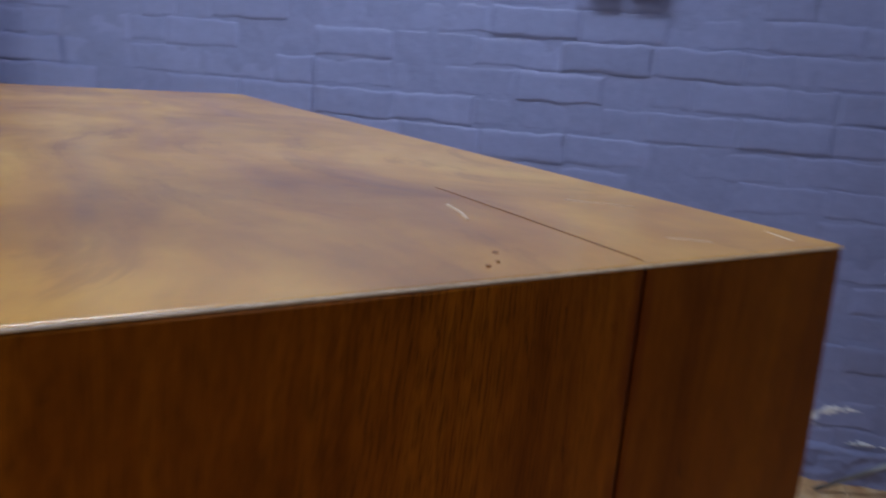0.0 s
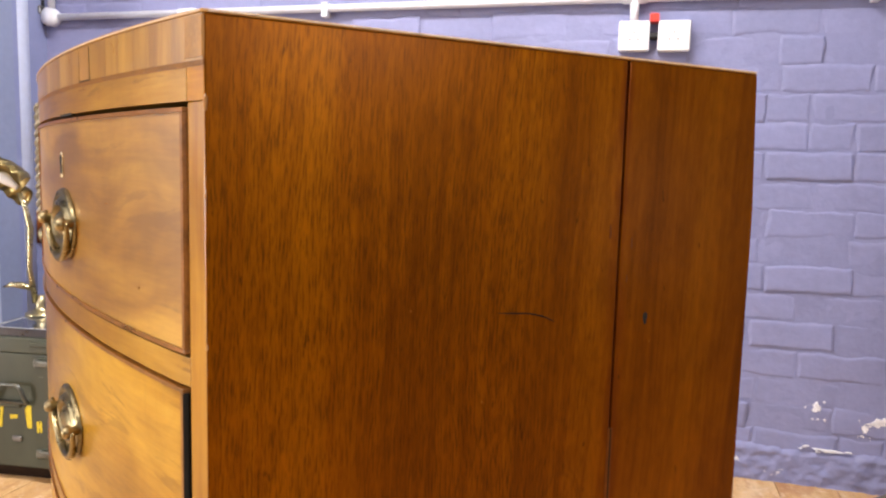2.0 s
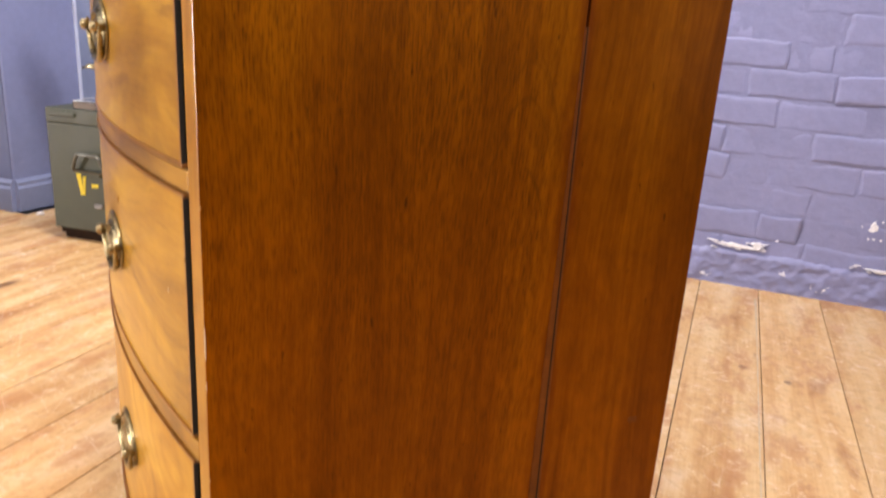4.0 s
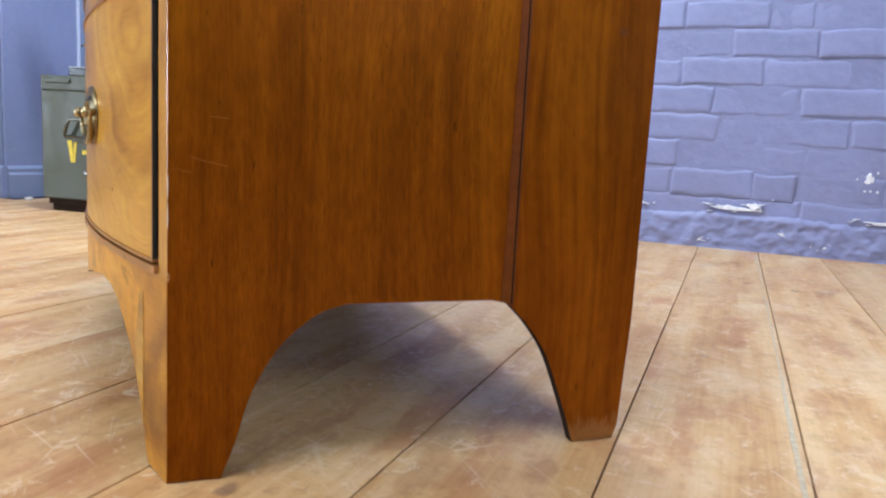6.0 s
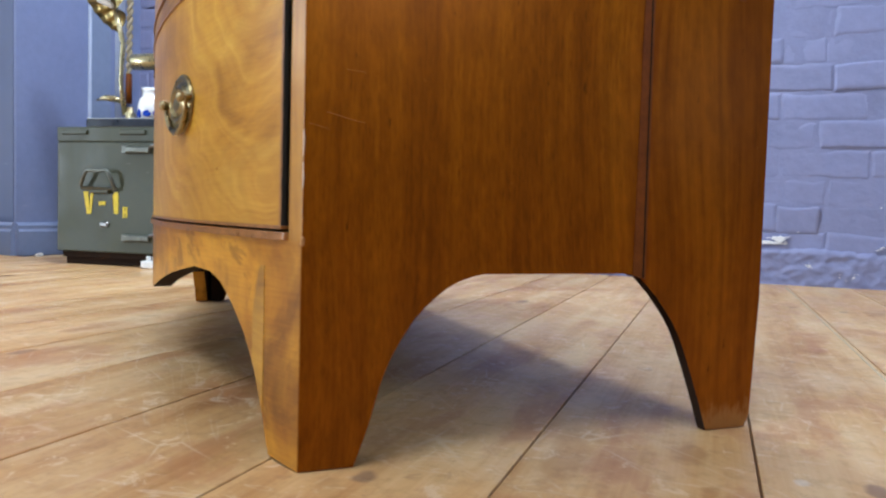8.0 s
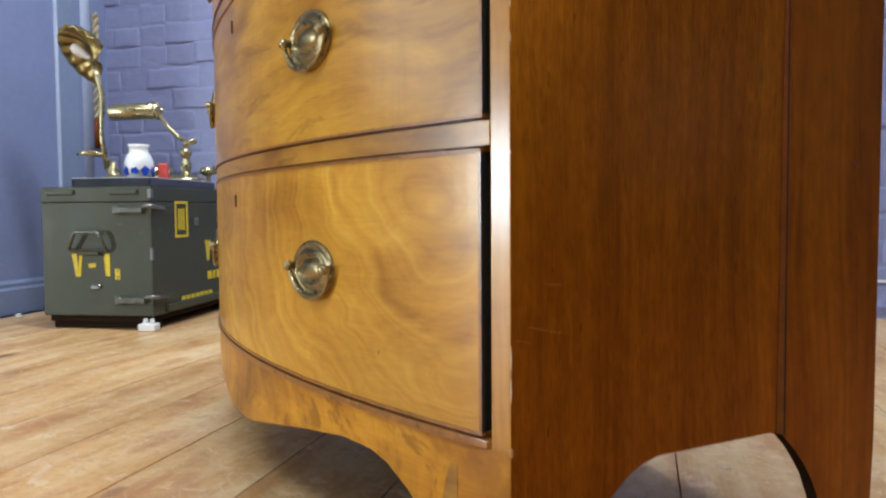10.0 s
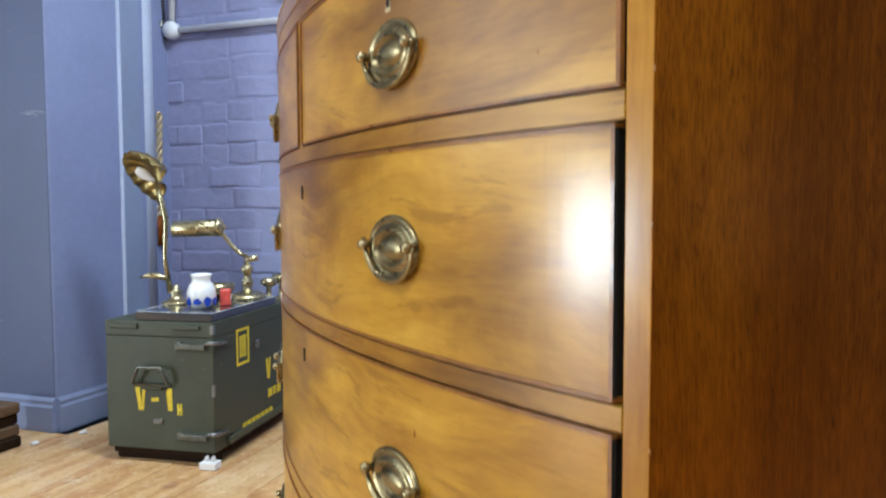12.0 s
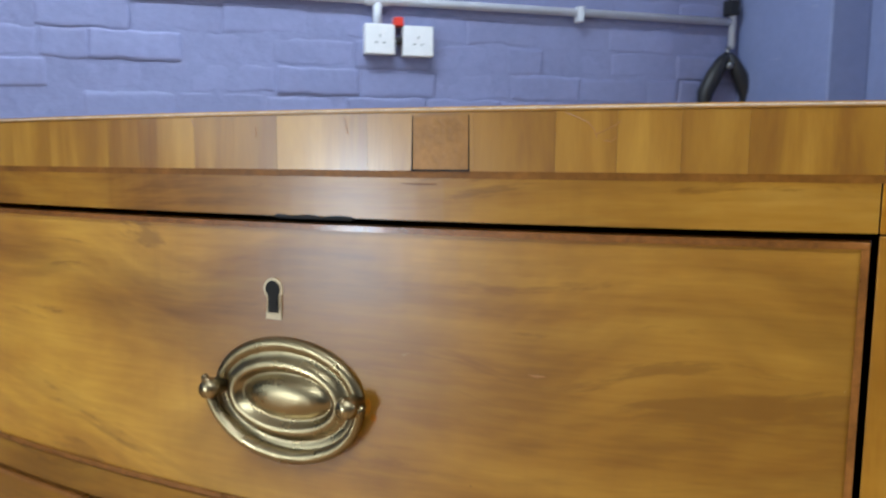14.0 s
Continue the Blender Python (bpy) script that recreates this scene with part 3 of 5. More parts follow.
# casing in the alcove's corner
bm = box(-2.06, -1.998, 1.752, 1.860, 0, 2.70, 0.004)
structure("corner_casing", bm, M_grey, "flat grey-blue casing running up the corner", "casing")
bm = box(-2.004, -1.990, 1.744, 1.756, 0, 2.70, 0.003)
structure("corner_bead", bm, M_palepaint, "pale painted bead along the casing", "trim")
bm = tube([(-2.045, 1.905, 0), (-2.045, 1.905, 2.70)], 0.052, 24)
structure("corner_pipe", bm, M_palepaint, "pale blue painted pipe running up the corner", "pipe", True)


def skirting(name, pts, h=0.115, d=0.018):
    """A moulded board along a wall line; pts run with the room on the left side."""
    bm = bmesh.new()
    prof = ((0, 0), (d, 0), (d, h * 0.72), (d * 0.7, h * 0.80), (d * 0.75, h * 0.9), (d * 0.3, h), (0, h))
    (x0, y0), (x1, y1) = pts
    n = Vector((-(y1 - y0), x1 - x0, 0)).normalized()
    rows = []
    for x, y in pts:
        rows.append([bm.verts.new((x + n.x * a, y + n.y * a, b)) for a, b in prof])
    k = len(prof)
    for i in range(k):
        bm.faces.new((rows[0][i], rows[0][(i + 1) % k], rows[1][(i + 1) % k], rows[1][i]))
    bm.faces.new(rows[0])
    bm.faces.new(rows[1])
    return structure(name, bm, M_trim, "blue-grey painted skirting board", "skirting board")


skirting("baseboard_pier_side", ((LEFT, PIER_L), (LEFT, 1.76))[::-1])
skirting("baseboard_pier_front", ((LEFT, PIER_L), (-4.2, PIER_L)))

# floor: a dark sub-floor and boards laid towards the brick wall
floor = structure("floor", box(-4.32, 3.32, -3.72, 2.26, -0.10, -0.018), M_gap, "worn honey-coloured pine floorboards with dark gaps", "floor")

# ---- the chest of drawers ----
W, D, H = 1.040, 0.415, 1.010
SAG = 0.0958
RAD = (W * W / 4 + SAG * SAG) / (2 * SAG)
XC, YC = -W / 2, RAD - SAG


def arc_y(x, out=0.0):
    return YC - math.sqrt((RAD + out) ** 2 - (x - XC) ** 2)


def bowed(x0, x1, low, high, out=0.0, thick=0.018, step=0.012, bevel=0.0, bm=None, rows=1):
    """A block that follows the bow front. low and high: numbers, or functions of x."""
    bm = bm or bmesh.new()
    k = max(2, int(abs(x1 - x0) / step))
    lo = low if callable(low) else lambda x: low
    hi = high if callable(high) else lambda x: high
    cols = []
    for i in range(k + 1):
        x = x0 + (x1 - x0) * i / k
        f, b = arc_y(x, out), arc_y(x, out - thick)
        a, c = lo(x), hi(x)
        cols.append([bm.verts.new((x, y, z)) for y, z in ((f, a), (f, c), (b, c), (b, a))])
    for p, q in zip(cols, cols[1:]):
        for j in range(4):
            bm.faces.new((p[j], q[j], q[(j + 1) % 4], p[(j + 1) % 4]))
    ends = [bm.faces.new(cols[0]), bm.faces.new(cols[-1])]
    if bevel:
        es = set(e for f in ends for e in f.edges)
        for p, q in zip(cols, cols[1:]):
            for j in (0, 1):
                e = bm.edges.get((p[j], q[j]))
                if e:
                    es.add(e)
        bmesh.ops.bevel(bm, geom=list(es), offset=bevel, segments=2, affect="EDGES", profile=0.6)
    return bm


chest = thing("chest_of_drawers", "bow-front mahogany chest of drawers with golden veneered front, standing on floorboards", "chest of drawers")

# side with its arch between the two bracket feet
ARCH = [(0.041, 0.0), (0.052, 0.030), (0.064, 0.070), (0.083, 0.104), (0.103, 0.1245), (0.122, 0.1365), (0.146, 0.1430)]
ARCH_BACK = [(0.277, 0.143), (0.293, 0.136), (0.306, 0.122), (0.330, 0.090), (0.354, 0.034), (0.366, 0.0)]
JOINT = 0.2885


def eased(pts, n=4):
    """A smooth line through the given points."""
    out = []
    for i in range(len(pts) - 1):
        a, b, c, d = (Vector(pts[min(max(k, 0), len(pts) - 1)]) for k in (i - 1, i, i + 1, i + 2))
        for j in range(n):
            u = j / n
            out.append(tuple(0.5 * (2 * b + (c - a) * u + (2 * a - 5 * b + 4 * c - d) * u * u + (3 * b - a - 3 * c + d) * u ** 3)))
    return out + [tuple(pts[-1])]




def side_panels(x0, x1, name, label):
    front = [(0.0, 0.0)] + eased(ARCH) + [(0.272, 0.1430), (JOINT - 0.0006, 0.1385), (JOINT - 0.0008, 1.0078), (0.0, 1.0078)]
    back = [(JOINT + 0.0006, 0.1378)] + eased(ARCH_BACK[2:]) + [(0.411, 0.0), (0.416, 0.012), (0.4215, 0.12), (0.4225, 0.50), (0.4215, 0.90), (0.4165, 0.99), (0.4160, 1.0078), (JOINT + 0.001, 1.0078)]
    for shape in (front, back):
        ob = part(name, prism(shape, "x", x0, x1, 0.0010), M_side, chest, label)
        # cut faces of the arch get a near-black colour, darker than the boards
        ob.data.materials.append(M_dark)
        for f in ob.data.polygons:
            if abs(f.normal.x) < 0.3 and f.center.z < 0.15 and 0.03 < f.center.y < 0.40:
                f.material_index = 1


side_panels(-0.011, 0.0, "side_panel", "brown mahogany side board with upright grain")
side_panels(-W, -W + 0.011, "side_panel", "brown mahogany side board with upright grain")
part("joint_line", prism([(JOINT + 0.0020, 0.1385), (JOINT + 0.0034, 0.1382), (JOINT + 0.0016, 0.45), (JOINT + 0.0006, 0.74), (JOINT - 0.0004, 0.74), (JOINT + 0.0004, 0.45)], "x", -0.003, 0.0009), M_dark, chest, "dark open joint beside the filler")
part("filler_strip", prism([(JOINT - 0.0075, 0.1405), (JOINT + 0.0055, 0.1370), (JOINT + 0.0040, 0.45), (JOINT + 0.002, 0.74), (JOINT - 0.002, 0.74), (JOINT - 0.0055, 0.45)], "x", -0.003, 0.0006), M_filler, chest, "dark red-brown filled joint")

# top board, its thin veneer, and the inside
outline = [(-W * i / 60, arc_y(-W * i / 60, 0.001)) for i in range(61)]
slab = outline + [(-W - 0.0005, D), (0.0005, D)]
part("top_board", prism(slab, "z", 1.0080, H, 0.0006), M_top, chest, "golden veneered top with scuffs and a crack")
inner = [(-0.02 - (W - 0.04) * i / 30, arc_y(-0.02 - (W - 0.04) * i / 30, -0.02)) for i in range(31)] + [(-W + 0.02, D - 0.012), (-0.02, D - 0.012)]
# pale tube that paints the bright highlight along the worn top edge
edge = [(0.0004, 0.414 - 0.409 * i / 12, H - 0.0010) for i in range(13)] + [(-0.002 - (W - 0.006) * i / 50, arc_y(-0.002 - (W - 0.006) * i / 50, 0.0009), H - 0.0010) for i in range(51)]
part("worn_edge", tube(edge, 0.0006, 6), M_scuff_glint, chest, "painted pale highlight on the worn edge round the top")
part("top_core", prism(inner, "z", 0.985, 1.006), M_dark, chest)
part("bottom_board", prism(inner, "z", 0.150, 0.165), M_dark, chest)
part("back_panel", box(-W + 0.019, -0.019, D - 0.012, D - 0.002, 0.152, 1.006), M_dark, chest, "dark rough back boards")
part("dust_board", prism([(x, y + 0.03 if i < 31 else y) for i, (x, y) in enumerate(inner)], "z", 0.800, 0.815), M_dark, chest)

# crossbanded edge under the top: short upright pieces round the bow
HALF = math.asin(W / 2 / RAD)


def band_piece(wide):
    """A short piece of crossbanding, wide in radians, on the bow's own arc."""
    bm = bmesh.new()
    cols = []
    for i in range(4):
        a = -wide / 2 + wide * i / 3
        cols.append([bm.verts.new((r * math.sin(a), -r * math.cos(a), z)) for r, z in ((RAD + 0.0004, 0.9835), (RAD + 0.0004, 1.0078), (RAD - 0.016, 1.0078), (RAD - 0.016, 0.9835))])
    for p, q in zip(cols, cols[1:]):
        for j in range(4):
            bm.faces.new((p[j], q[j], q[(j + 1) % 4], p[(j + 1) % 4]))
    bm.faces.new(cols[0])
    bm.faces.new(cols[-1])
    return finish(bm, "crossband_piece", M_band)


WIDTHS = [w / RAD for w in (0.012, 0.024, 0.034, 0.046)]
PIECES = [band_piece(w * 0.998) for w in WIDTHS]
rng = random.Random(31)
angle = -HALF + 0.0004
while angle < HALF - 0.006:
    k = rng.randrange(4)
    while angle + WIDTHS[k] > HALF and k:
        k -= 1
    if angle + WIDTHS[k] > HALF:
        break
    fit("crossband_piece", PIECES[k], Matrix.Translation((XC, YC, 0)) @ Matrix.Rotation(angle + WIDTHS[k] / 2, 4, "Z"), chest)
    angle += WIDTHS[k]
if HALF - angle > 0.0008:
    last = HALF - angle - 0.0004
    fit("crossband_piece", band_piece(last), Matrix.Translation((XC, YC, 0)) @ Matrix.Rotation(angle + last / 2, 4, "Z"), chest)
part("string_line", bowed(-W + 0.001, -0.0005, 0.9805, 0.9835, 0.0002, 0.012), M_string, chest, "thin dark line of stringing")
part("frieze_rail", bowed(-W + 0.018, -0.018, 0.9622, 0.9805, 0.0, 0.02), M_rail, chest, "golden veneered rail under the top")

# corner stiles
for x0, x1 in ((-0.0175, -0.0002), (-W + 0.0002, -W + 0.0175)):
    part("stile", bowed(x0, x1, 0.165, 0.9615, -0.0002, 0.022, 0.006, 0.0008), M_stile, chest, "narrow golden corner stile")
    part("corner_block", bowed(x0, x1, 0.9620, 0.9805, 0.0001, 0.022, 0.006, 0.0005), M_apron, chest, "orange-brown corner block over the stile")
    part("veneer_patch", bowed(x0, x1, 0.9850, 1.0068, 0.0010, 0.003, 0.006, 0.0004), M_patch, chest, "pinkish patch let into the crossbanding")

LEVELS = [(0.8180, 0.9590), (0.6280, 0.7970), (0.4125, 0.6085), (0.1735, 0.3905)]
for z0, z1 in ((0.7988, 0.8162), (0.6103, 0.6262), (0.3923, 0.4107)):
    part("drawer_rail", bowed(-W + 0.018, -0.018, z0, z1, -0.0003, 0.03, bevel=0.0008), M_rail, chest, "golden rail between drawers")
part("drawer_divider", bowed(-0.5180, -0.5030, 0.8162, 0.9622, -0.0004, 0.05, 0.005, 0.0008), M_rail, chest, "short upright between the two small drawers")

# serpentine apron that runs into the front feet
DIP = [(0.0, 0.085), (0.05, 0.0865), (0.10, 0.095), (0.15, 0.105), (0.23, 0.120), (0.318, 0.133), (0.3625, 0.132), (0.3875, 0.125), (0.4125, 0.110), (0.4375, 0.088), (0.4555, 0.062), (0.4695, 0.030), (0.4785, 0.002), (0.52, 0.0)]


def apron_low(x):
    d = abs(x - XC)
    for (a, p), (b, q) in zip(DIP, DIP[1:]):
        if d <= b:
            return p + (q - p) * (d - a) / (b - a)
    return 0.0


apron = part("apron", bowed(-W + 0.0006, -0.0006, apron_low, 0.166, 0.0, 0.02, 0.004), M_apron, chest, "shaped golden apron running down into bracket feet")
# underside and back faces are near-black, the front keeps its veneer
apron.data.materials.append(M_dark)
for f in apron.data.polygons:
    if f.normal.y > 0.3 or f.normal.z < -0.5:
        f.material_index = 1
part("apron_moulding", bowed(-W + 0.0182, -0.0182, 0.1655, 0.1715, 0.0028, 0.016, bevel=0.0012), M_bead, chest, "raised brown moulding above the apron")
FOOT_BACK = [(JOINT + 0.004, 0.1378)] + ARCH_BACK[2:] + [(0.411, 0.0), (0.413, 0.15), (JOINT + 0.004, 0.15)]
FOOT_FRONT = [(0.020, 0.001)] + ARCH[:-1] + [(0.12, 0.15), (0.020, 0.15)]
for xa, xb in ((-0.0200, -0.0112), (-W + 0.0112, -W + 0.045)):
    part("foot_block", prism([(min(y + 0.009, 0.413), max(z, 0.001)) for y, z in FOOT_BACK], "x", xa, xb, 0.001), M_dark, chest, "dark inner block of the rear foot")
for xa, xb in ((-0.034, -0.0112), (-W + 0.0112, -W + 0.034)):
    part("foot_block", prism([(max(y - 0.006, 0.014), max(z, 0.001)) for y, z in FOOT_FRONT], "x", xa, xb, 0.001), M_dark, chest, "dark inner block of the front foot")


# handles, built once round the origin with their face towards -Y
def handle_meshes():
    turn = Matrix.Rotation(radians(90), 4, "X")
    rings = [(0.0415, 0.0285, 0.0), (0.0415, 0.0285, 0.0014), (0.0400, 0.0270, 0.0030), (0.0375, 0.0247, 0.0034), (0.0355, 0.0226, 0.0022), (0.0342, 0.0212, 0.0016),
             (0.0318, 0.0186, 0.0046), (0.0288, 0.0156, 0.0058), (0.0268, 0.0136, 0.0048), (0.0255, 0.0122, 0.0014), (0.0240, 0.0108, 0.0012), (0.0220, 0.0094, 0.0036), (0.0150, 0.0062, 0.0058), (0.0070, 0.0028, 0.0066)]
    plate = bmesh.new()
    loops = [[plate.verts.new((a * math.cos(2 * math.pi * i / 48), -h, b * math.sin(2 * math.pi * i / 48))) for i in range(48)] for a, b, h in rings]
    for p, q in zip(loops, loops[1:]):
        for i in range(48):
            plate.faces.new((p[i], p[(i + 1) % 48], q[(i + 1) % 48], q[i]))
    plate.faces.new(loops[-1])
    bail = []
    for i in range(33):
        a = math.pi * (1 + i / 32)
        bail.append((0.0412 * math.cos(a), -0.0068 + 0.0016 * abs(math.sin(a)), 0.0290 * math.sin(a) + 0.0015))
    ring = tube([(-0.0440, -0.0068, 0.0046)] + bail + [(0.0440, -0.0068, 0.0046)], [0.0016] + [0.0020 + 0.0014 * math.sin(math.pi * i / 32) for i in range(33)] + [0.0016], 10)
    post = lathe([(0.0, 0.0), (0.0042, 0.001), (0.0036, 0.006), (0.0050, 0.0080), (0.0054, 0.0105), (0.0040, 0.0135), (0.0, 0.0145)], 14, m=turn)
    return (finish(plate, "backplate", M_handle, True), finish(ring, "bail", M_handle, True), finish(post, "post", M_handle, True))


PLATE, BAIL, POST = handle_meshes()


def keyhole_mesh(r, drop, grow, out, material, name):
    pts = [(r * math.cos(a), r * math.sin(a)) for a in [radians(-48 + 276 * i / 16) for i in range(17)]]
    waist, foot = r * 0.50 + grow, r * 0.72 + grow
    pts += [(-waist, -drop * 0.55), (-foot, -drop), (foot, -drop), (waist, -drop * 0.55)]
    return finish(prism(pts, "y", -out, 0.004), name, material)


KEY_RIM = keyhole_mesh(0.0053, 0.0145, 0.0006, 0.0006, M_pale, "keyhole_rim")
KEY_HOLE = keyhole_mesh(0.0040, 0.0112, 0.0, 0.0010, M_black, "keyhole")


def on_front(x, z, out=0.0):
    """The pose of a fitting on the bow, facing outwards."""
    return Matrix.Translation((x, arc_y(x, out), z)) @ Matrix.Rotation(math.asin((x - XC) / RAD), 4, "Z")


def drawer(x0, x1, z0, z1, handles, key, label, out=0.0, veneer=None):
    """One drawer front with its cock beads, handles and keyhole. key: (x, z, with pale rim)."""
    bm = bowed(x0 + 0.0022, x1 - 0.0022, z0 + 0.0022, z1 - 0.0022, out, 0.02, bevel=0.0006)
    ob = part("drawer", bm, veneer or M_front, chest, label)
    # grimy drawer ends in plain black, with the gap's shade put into the colour
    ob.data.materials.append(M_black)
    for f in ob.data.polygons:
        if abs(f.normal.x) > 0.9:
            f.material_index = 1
    for a, b in ((z0, z0 + 0.0026), (z1 - 0.0026, z1)):
        part("cock_bead", bowed(x0, x1, a, b, out + 0.0016, 0.012, bevel=0.0006), M_bead, ob)
    for a, b in ((x0, x0 + 0.0026), (x1 - 0.0026, x1)):
        bead = part("cock_bead", bowed(a, b, z0 + 0.0026, z1 - 0.0026, out + 0.0016, 0.0032, 0.002), M_bead, ob)
        # bead sides painted black on long drawers, standing in for shade in the gap
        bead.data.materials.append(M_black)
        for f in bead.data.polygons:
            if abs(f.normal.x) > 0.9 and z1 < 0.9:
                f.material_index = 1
    for hx, hz, tilt in handles:
        m = on_front(hx, hz, out)
        fit("backplate", PLATE, m, ob, "oval stamped brass backplate")
        fit("bail", BAIL, m @ Matrix.Rotation(radians(tilt), 4, "Y"), ob, "hanging brass bail")
        for s in (-1, 1):
            fit("post", POST, m @ Matrix.Translation((s * 0.0375, 0, 0.002)), ob, "small brass post")
    kx, kz, rim = key
    if rim:
        fit("keyhole_rim", KEY_RIM, on_front(kx, kz, out), ob, "pale inlaid keyhole rim")
    fit("keyhole", KEY_HOLE, on_front(kx, kz, out), ob, "dark keyhole")
    return ob


HX = -0.252
GAP_R, GAP_L = -0.0222, -W + 0.0195
z0, z1 = LEVELS[0]
drawer(-0.5015, GAP_R + 0.0022, z0, z1, [(HX, 0.8765, 3)], (-0.2585, 0.9275, True), "small golden drawer front with brown streaks", 0.0, M_dull)
drawer(GAP_L, -0.5195, z0, z1, [(-W - HX, 0.8765, -2)], (-W + 0.280, 0.9275, True), "small golden drawer front", 0.0, M_dull)
for (z0, z1), hz, tilt, lab in zip(LEVELS[1:], (0.7125, 0.510, 0.2875), (4, -3, 2), ("long golden drawer front with brown streaks", "long golden drawer front with soft figure", "long pale golden drawer front with swirling figure")):
    drawer(GAP_L, GAP_R - (0.0022 if z0 < 0.2 else 0.0006), z0, z1, [(HX, hz, tilt), (-W - HX, hz, -tilt)], (-0.505, z1 - 0.0285, False), lab, 0.0, M_swirl if z0 < 0.2 else M_front)

# marks on the chest
rng = random.Random(71)
# pale knocks, with the corner's broken highlight painted into the same tube
corner = [(-0.0005, 0.0005, 0.170 + 0.0135 * i) for i in range(61)]
part("knocked_corner", tube(corner, [0.0001 + 0.0022 * max(0.0, rng.random() - 0.72) for _ in corner], 6), M_scuff_glint, chest, "pale knocks and painted highlight along the front corner")
for z, r in ((0.166, 0.0030), (0.9620, 0.0026), (0.9585, 0.0020), (0.826, 0.0016), (0.604, 0.0014), (0.386, 0.0015)):
    bm = bmesh.new()
    bmesh.ops.create_icosphere(bm, subdivisions=1, radius=r, matrix=Matrix.Translation((-0.0006, 0.0006, z)) @ Matrix.Diagonal((0.6, 0.6, 1.6, 1)))
    part("corner_chip", bm, M_edge, chest, "pale chip in the corner")
part("veneer_patch", bowed(-0.0680, -0.0500, lambda x: max(0.012, apron_low(x) + 0.0015), lambda x: 0.104 + 0.041 * math.sin(min(1.0, (x + 0.068) / 0.013) * 1.57), 0.0004, 0.003, 0.002), M_front, chest, "pale leaf-shaped veneer patch on the foot")
rng = random.Random(44)
for x, z, rx, rz, mat in ((-0.0653, 0.5216, 0.0010, 0.0014, M_scuff_glint), (-0.0819, 0.8481, 0.0009, 0.0007, M_filler), (-0.1437, 0.2206, 0.0006, 0.0022, M_filler), (-0.1353, 0.8988, 0.0040, 0.0006, M_edge), (-0.2201, 0.559, 0.0008, 0.004, M_filler)):
    part("scuff", prism(blob(rng, rx, rz, 9, 0.5), "y", -0.0004, 0.001), mat, chest, "small scuff in the veneer").matrix_local = on_front(x, z)
# chipped lower edge of the rail, scratches over the crossbanding, and spots beside the handle
# black strip painting the wider shadow line where the rail is chipped
part("rail_chip", bowed(-0.2560, -0.2170, lambda x: 0.9612, lambda x: 0.9624 + 0.0007 * abs(math.sin(x * 190)), 0.0005, 0.003, 0.002), M_black, chest, "chip along the rail with its shadow painted black")
part("rail_chip", bowed(-0.1935, -0.1785, 0.9777, 0.9780, 0.0004, 0.003, 0.003), M_filler, chest, "short dark crack in the rail")
for path in ([(-0.1265, 1.0074), (-0.1215, 1.0050), (-0.1176, 1.0032), (-0.1150, 1.0000), (-0.1142, 0.9970)], [(-0.1150, 0.9985), (-0.1110, 1.0000), (-0.1070, 1.0022), (-0.1055, 1.0035)], [(-0.1120, 0.9960), (-0.1090, 0.9955), (-0.1066, 0.9975)], [(-0.3030, 1.0066), (-0.3010, 1.0030)], [(-0.2660, 1.0030), (-0.2655, 0.9985)], [(-0.2200, 1.0060), (-0.2185, 0.9990)]):
    part("band_scratch", tube([(x, arc_y(x, 0.0004), z) for x, z in path], 0.00022, 5), M_edge, chest, "fine pale scratch")
for x, z, rx, rz in ((-0.2105, 0.8765, 0.0022, 0.0050), (-0.2075, 0.8715, 0.0020, 0.0026)):
    part("polish_stain", prism(blob(rng, rx, rz, 12, 0.4), "y", -0.0003, 0.001), M_amber, chest, "small orange spot beside the handle").matrix_local = on_front(x, z)
for x in (-0.1854, -0.1718, -0.043, -0.31):
    part("bead_chip", prism(blob(rng, 0.003, 0.0010, 10, 0.5), "y", -0.0006, 0.002), M_edge, chest, "pale chip in the moulding").matrix_local = on_front(x, 0.1705, 0.0028)
part("knot", prism([(0.316 + 0.0019 * math.cos(a) * (1 + 0.3 * math.sin(3 * a)), 0.8215 + 0.0046 * math.sin(a)) for a in [i * math.pi / 7 for i in range(14)]], "x", -0.001, 0.0004), M_black, chest, "dark knot")
part("knot", prism([(0.3855 + 0.0050 * math.cos(a), 0.386 + 0.0042 * math.sin(a) * (1 + 0.3 * math.cos(2 * a))) for a in [i * math.pi / 7 for i in range(14)]], "x", -0.001, 0.0004), M_filler, chest, "small dark knot")
scr = [(0.0002, 0.188, 0.8335), (0.0003, 0.200, 0.8325), (0.0003, 0.212, 0.8318), (0.0003, 0.224, 0.8290), (0.0002, 0.234, 0.8245)]
part("scratch", tube(scr, [0.0002, 0.0005, 0.0004, 0.0006, 0.0002], 6), M_dark, chest, "thin dark scratch")
for pts, r in (([(-0.120, 0.269, H), (-0.102, 0.266, H), (-0.086, 0.260, H)], 0.0008), ([(-0.122, 0.348, H), (-0.110, 0.362, H), (-0.097, 0.376, H)], 0.0004), ([(-0.032, 0.333, H), (-0.027, 0.341, H), (-0.020, 0.349, H)], 0.0004), ([(-0.012, 0.395, H), (-0.03, 0.400, H)], 0.0005)):
    part("top_scuff", tube(pts, r, 6), M_scuff_glint, chest, "pale scuff on the top")
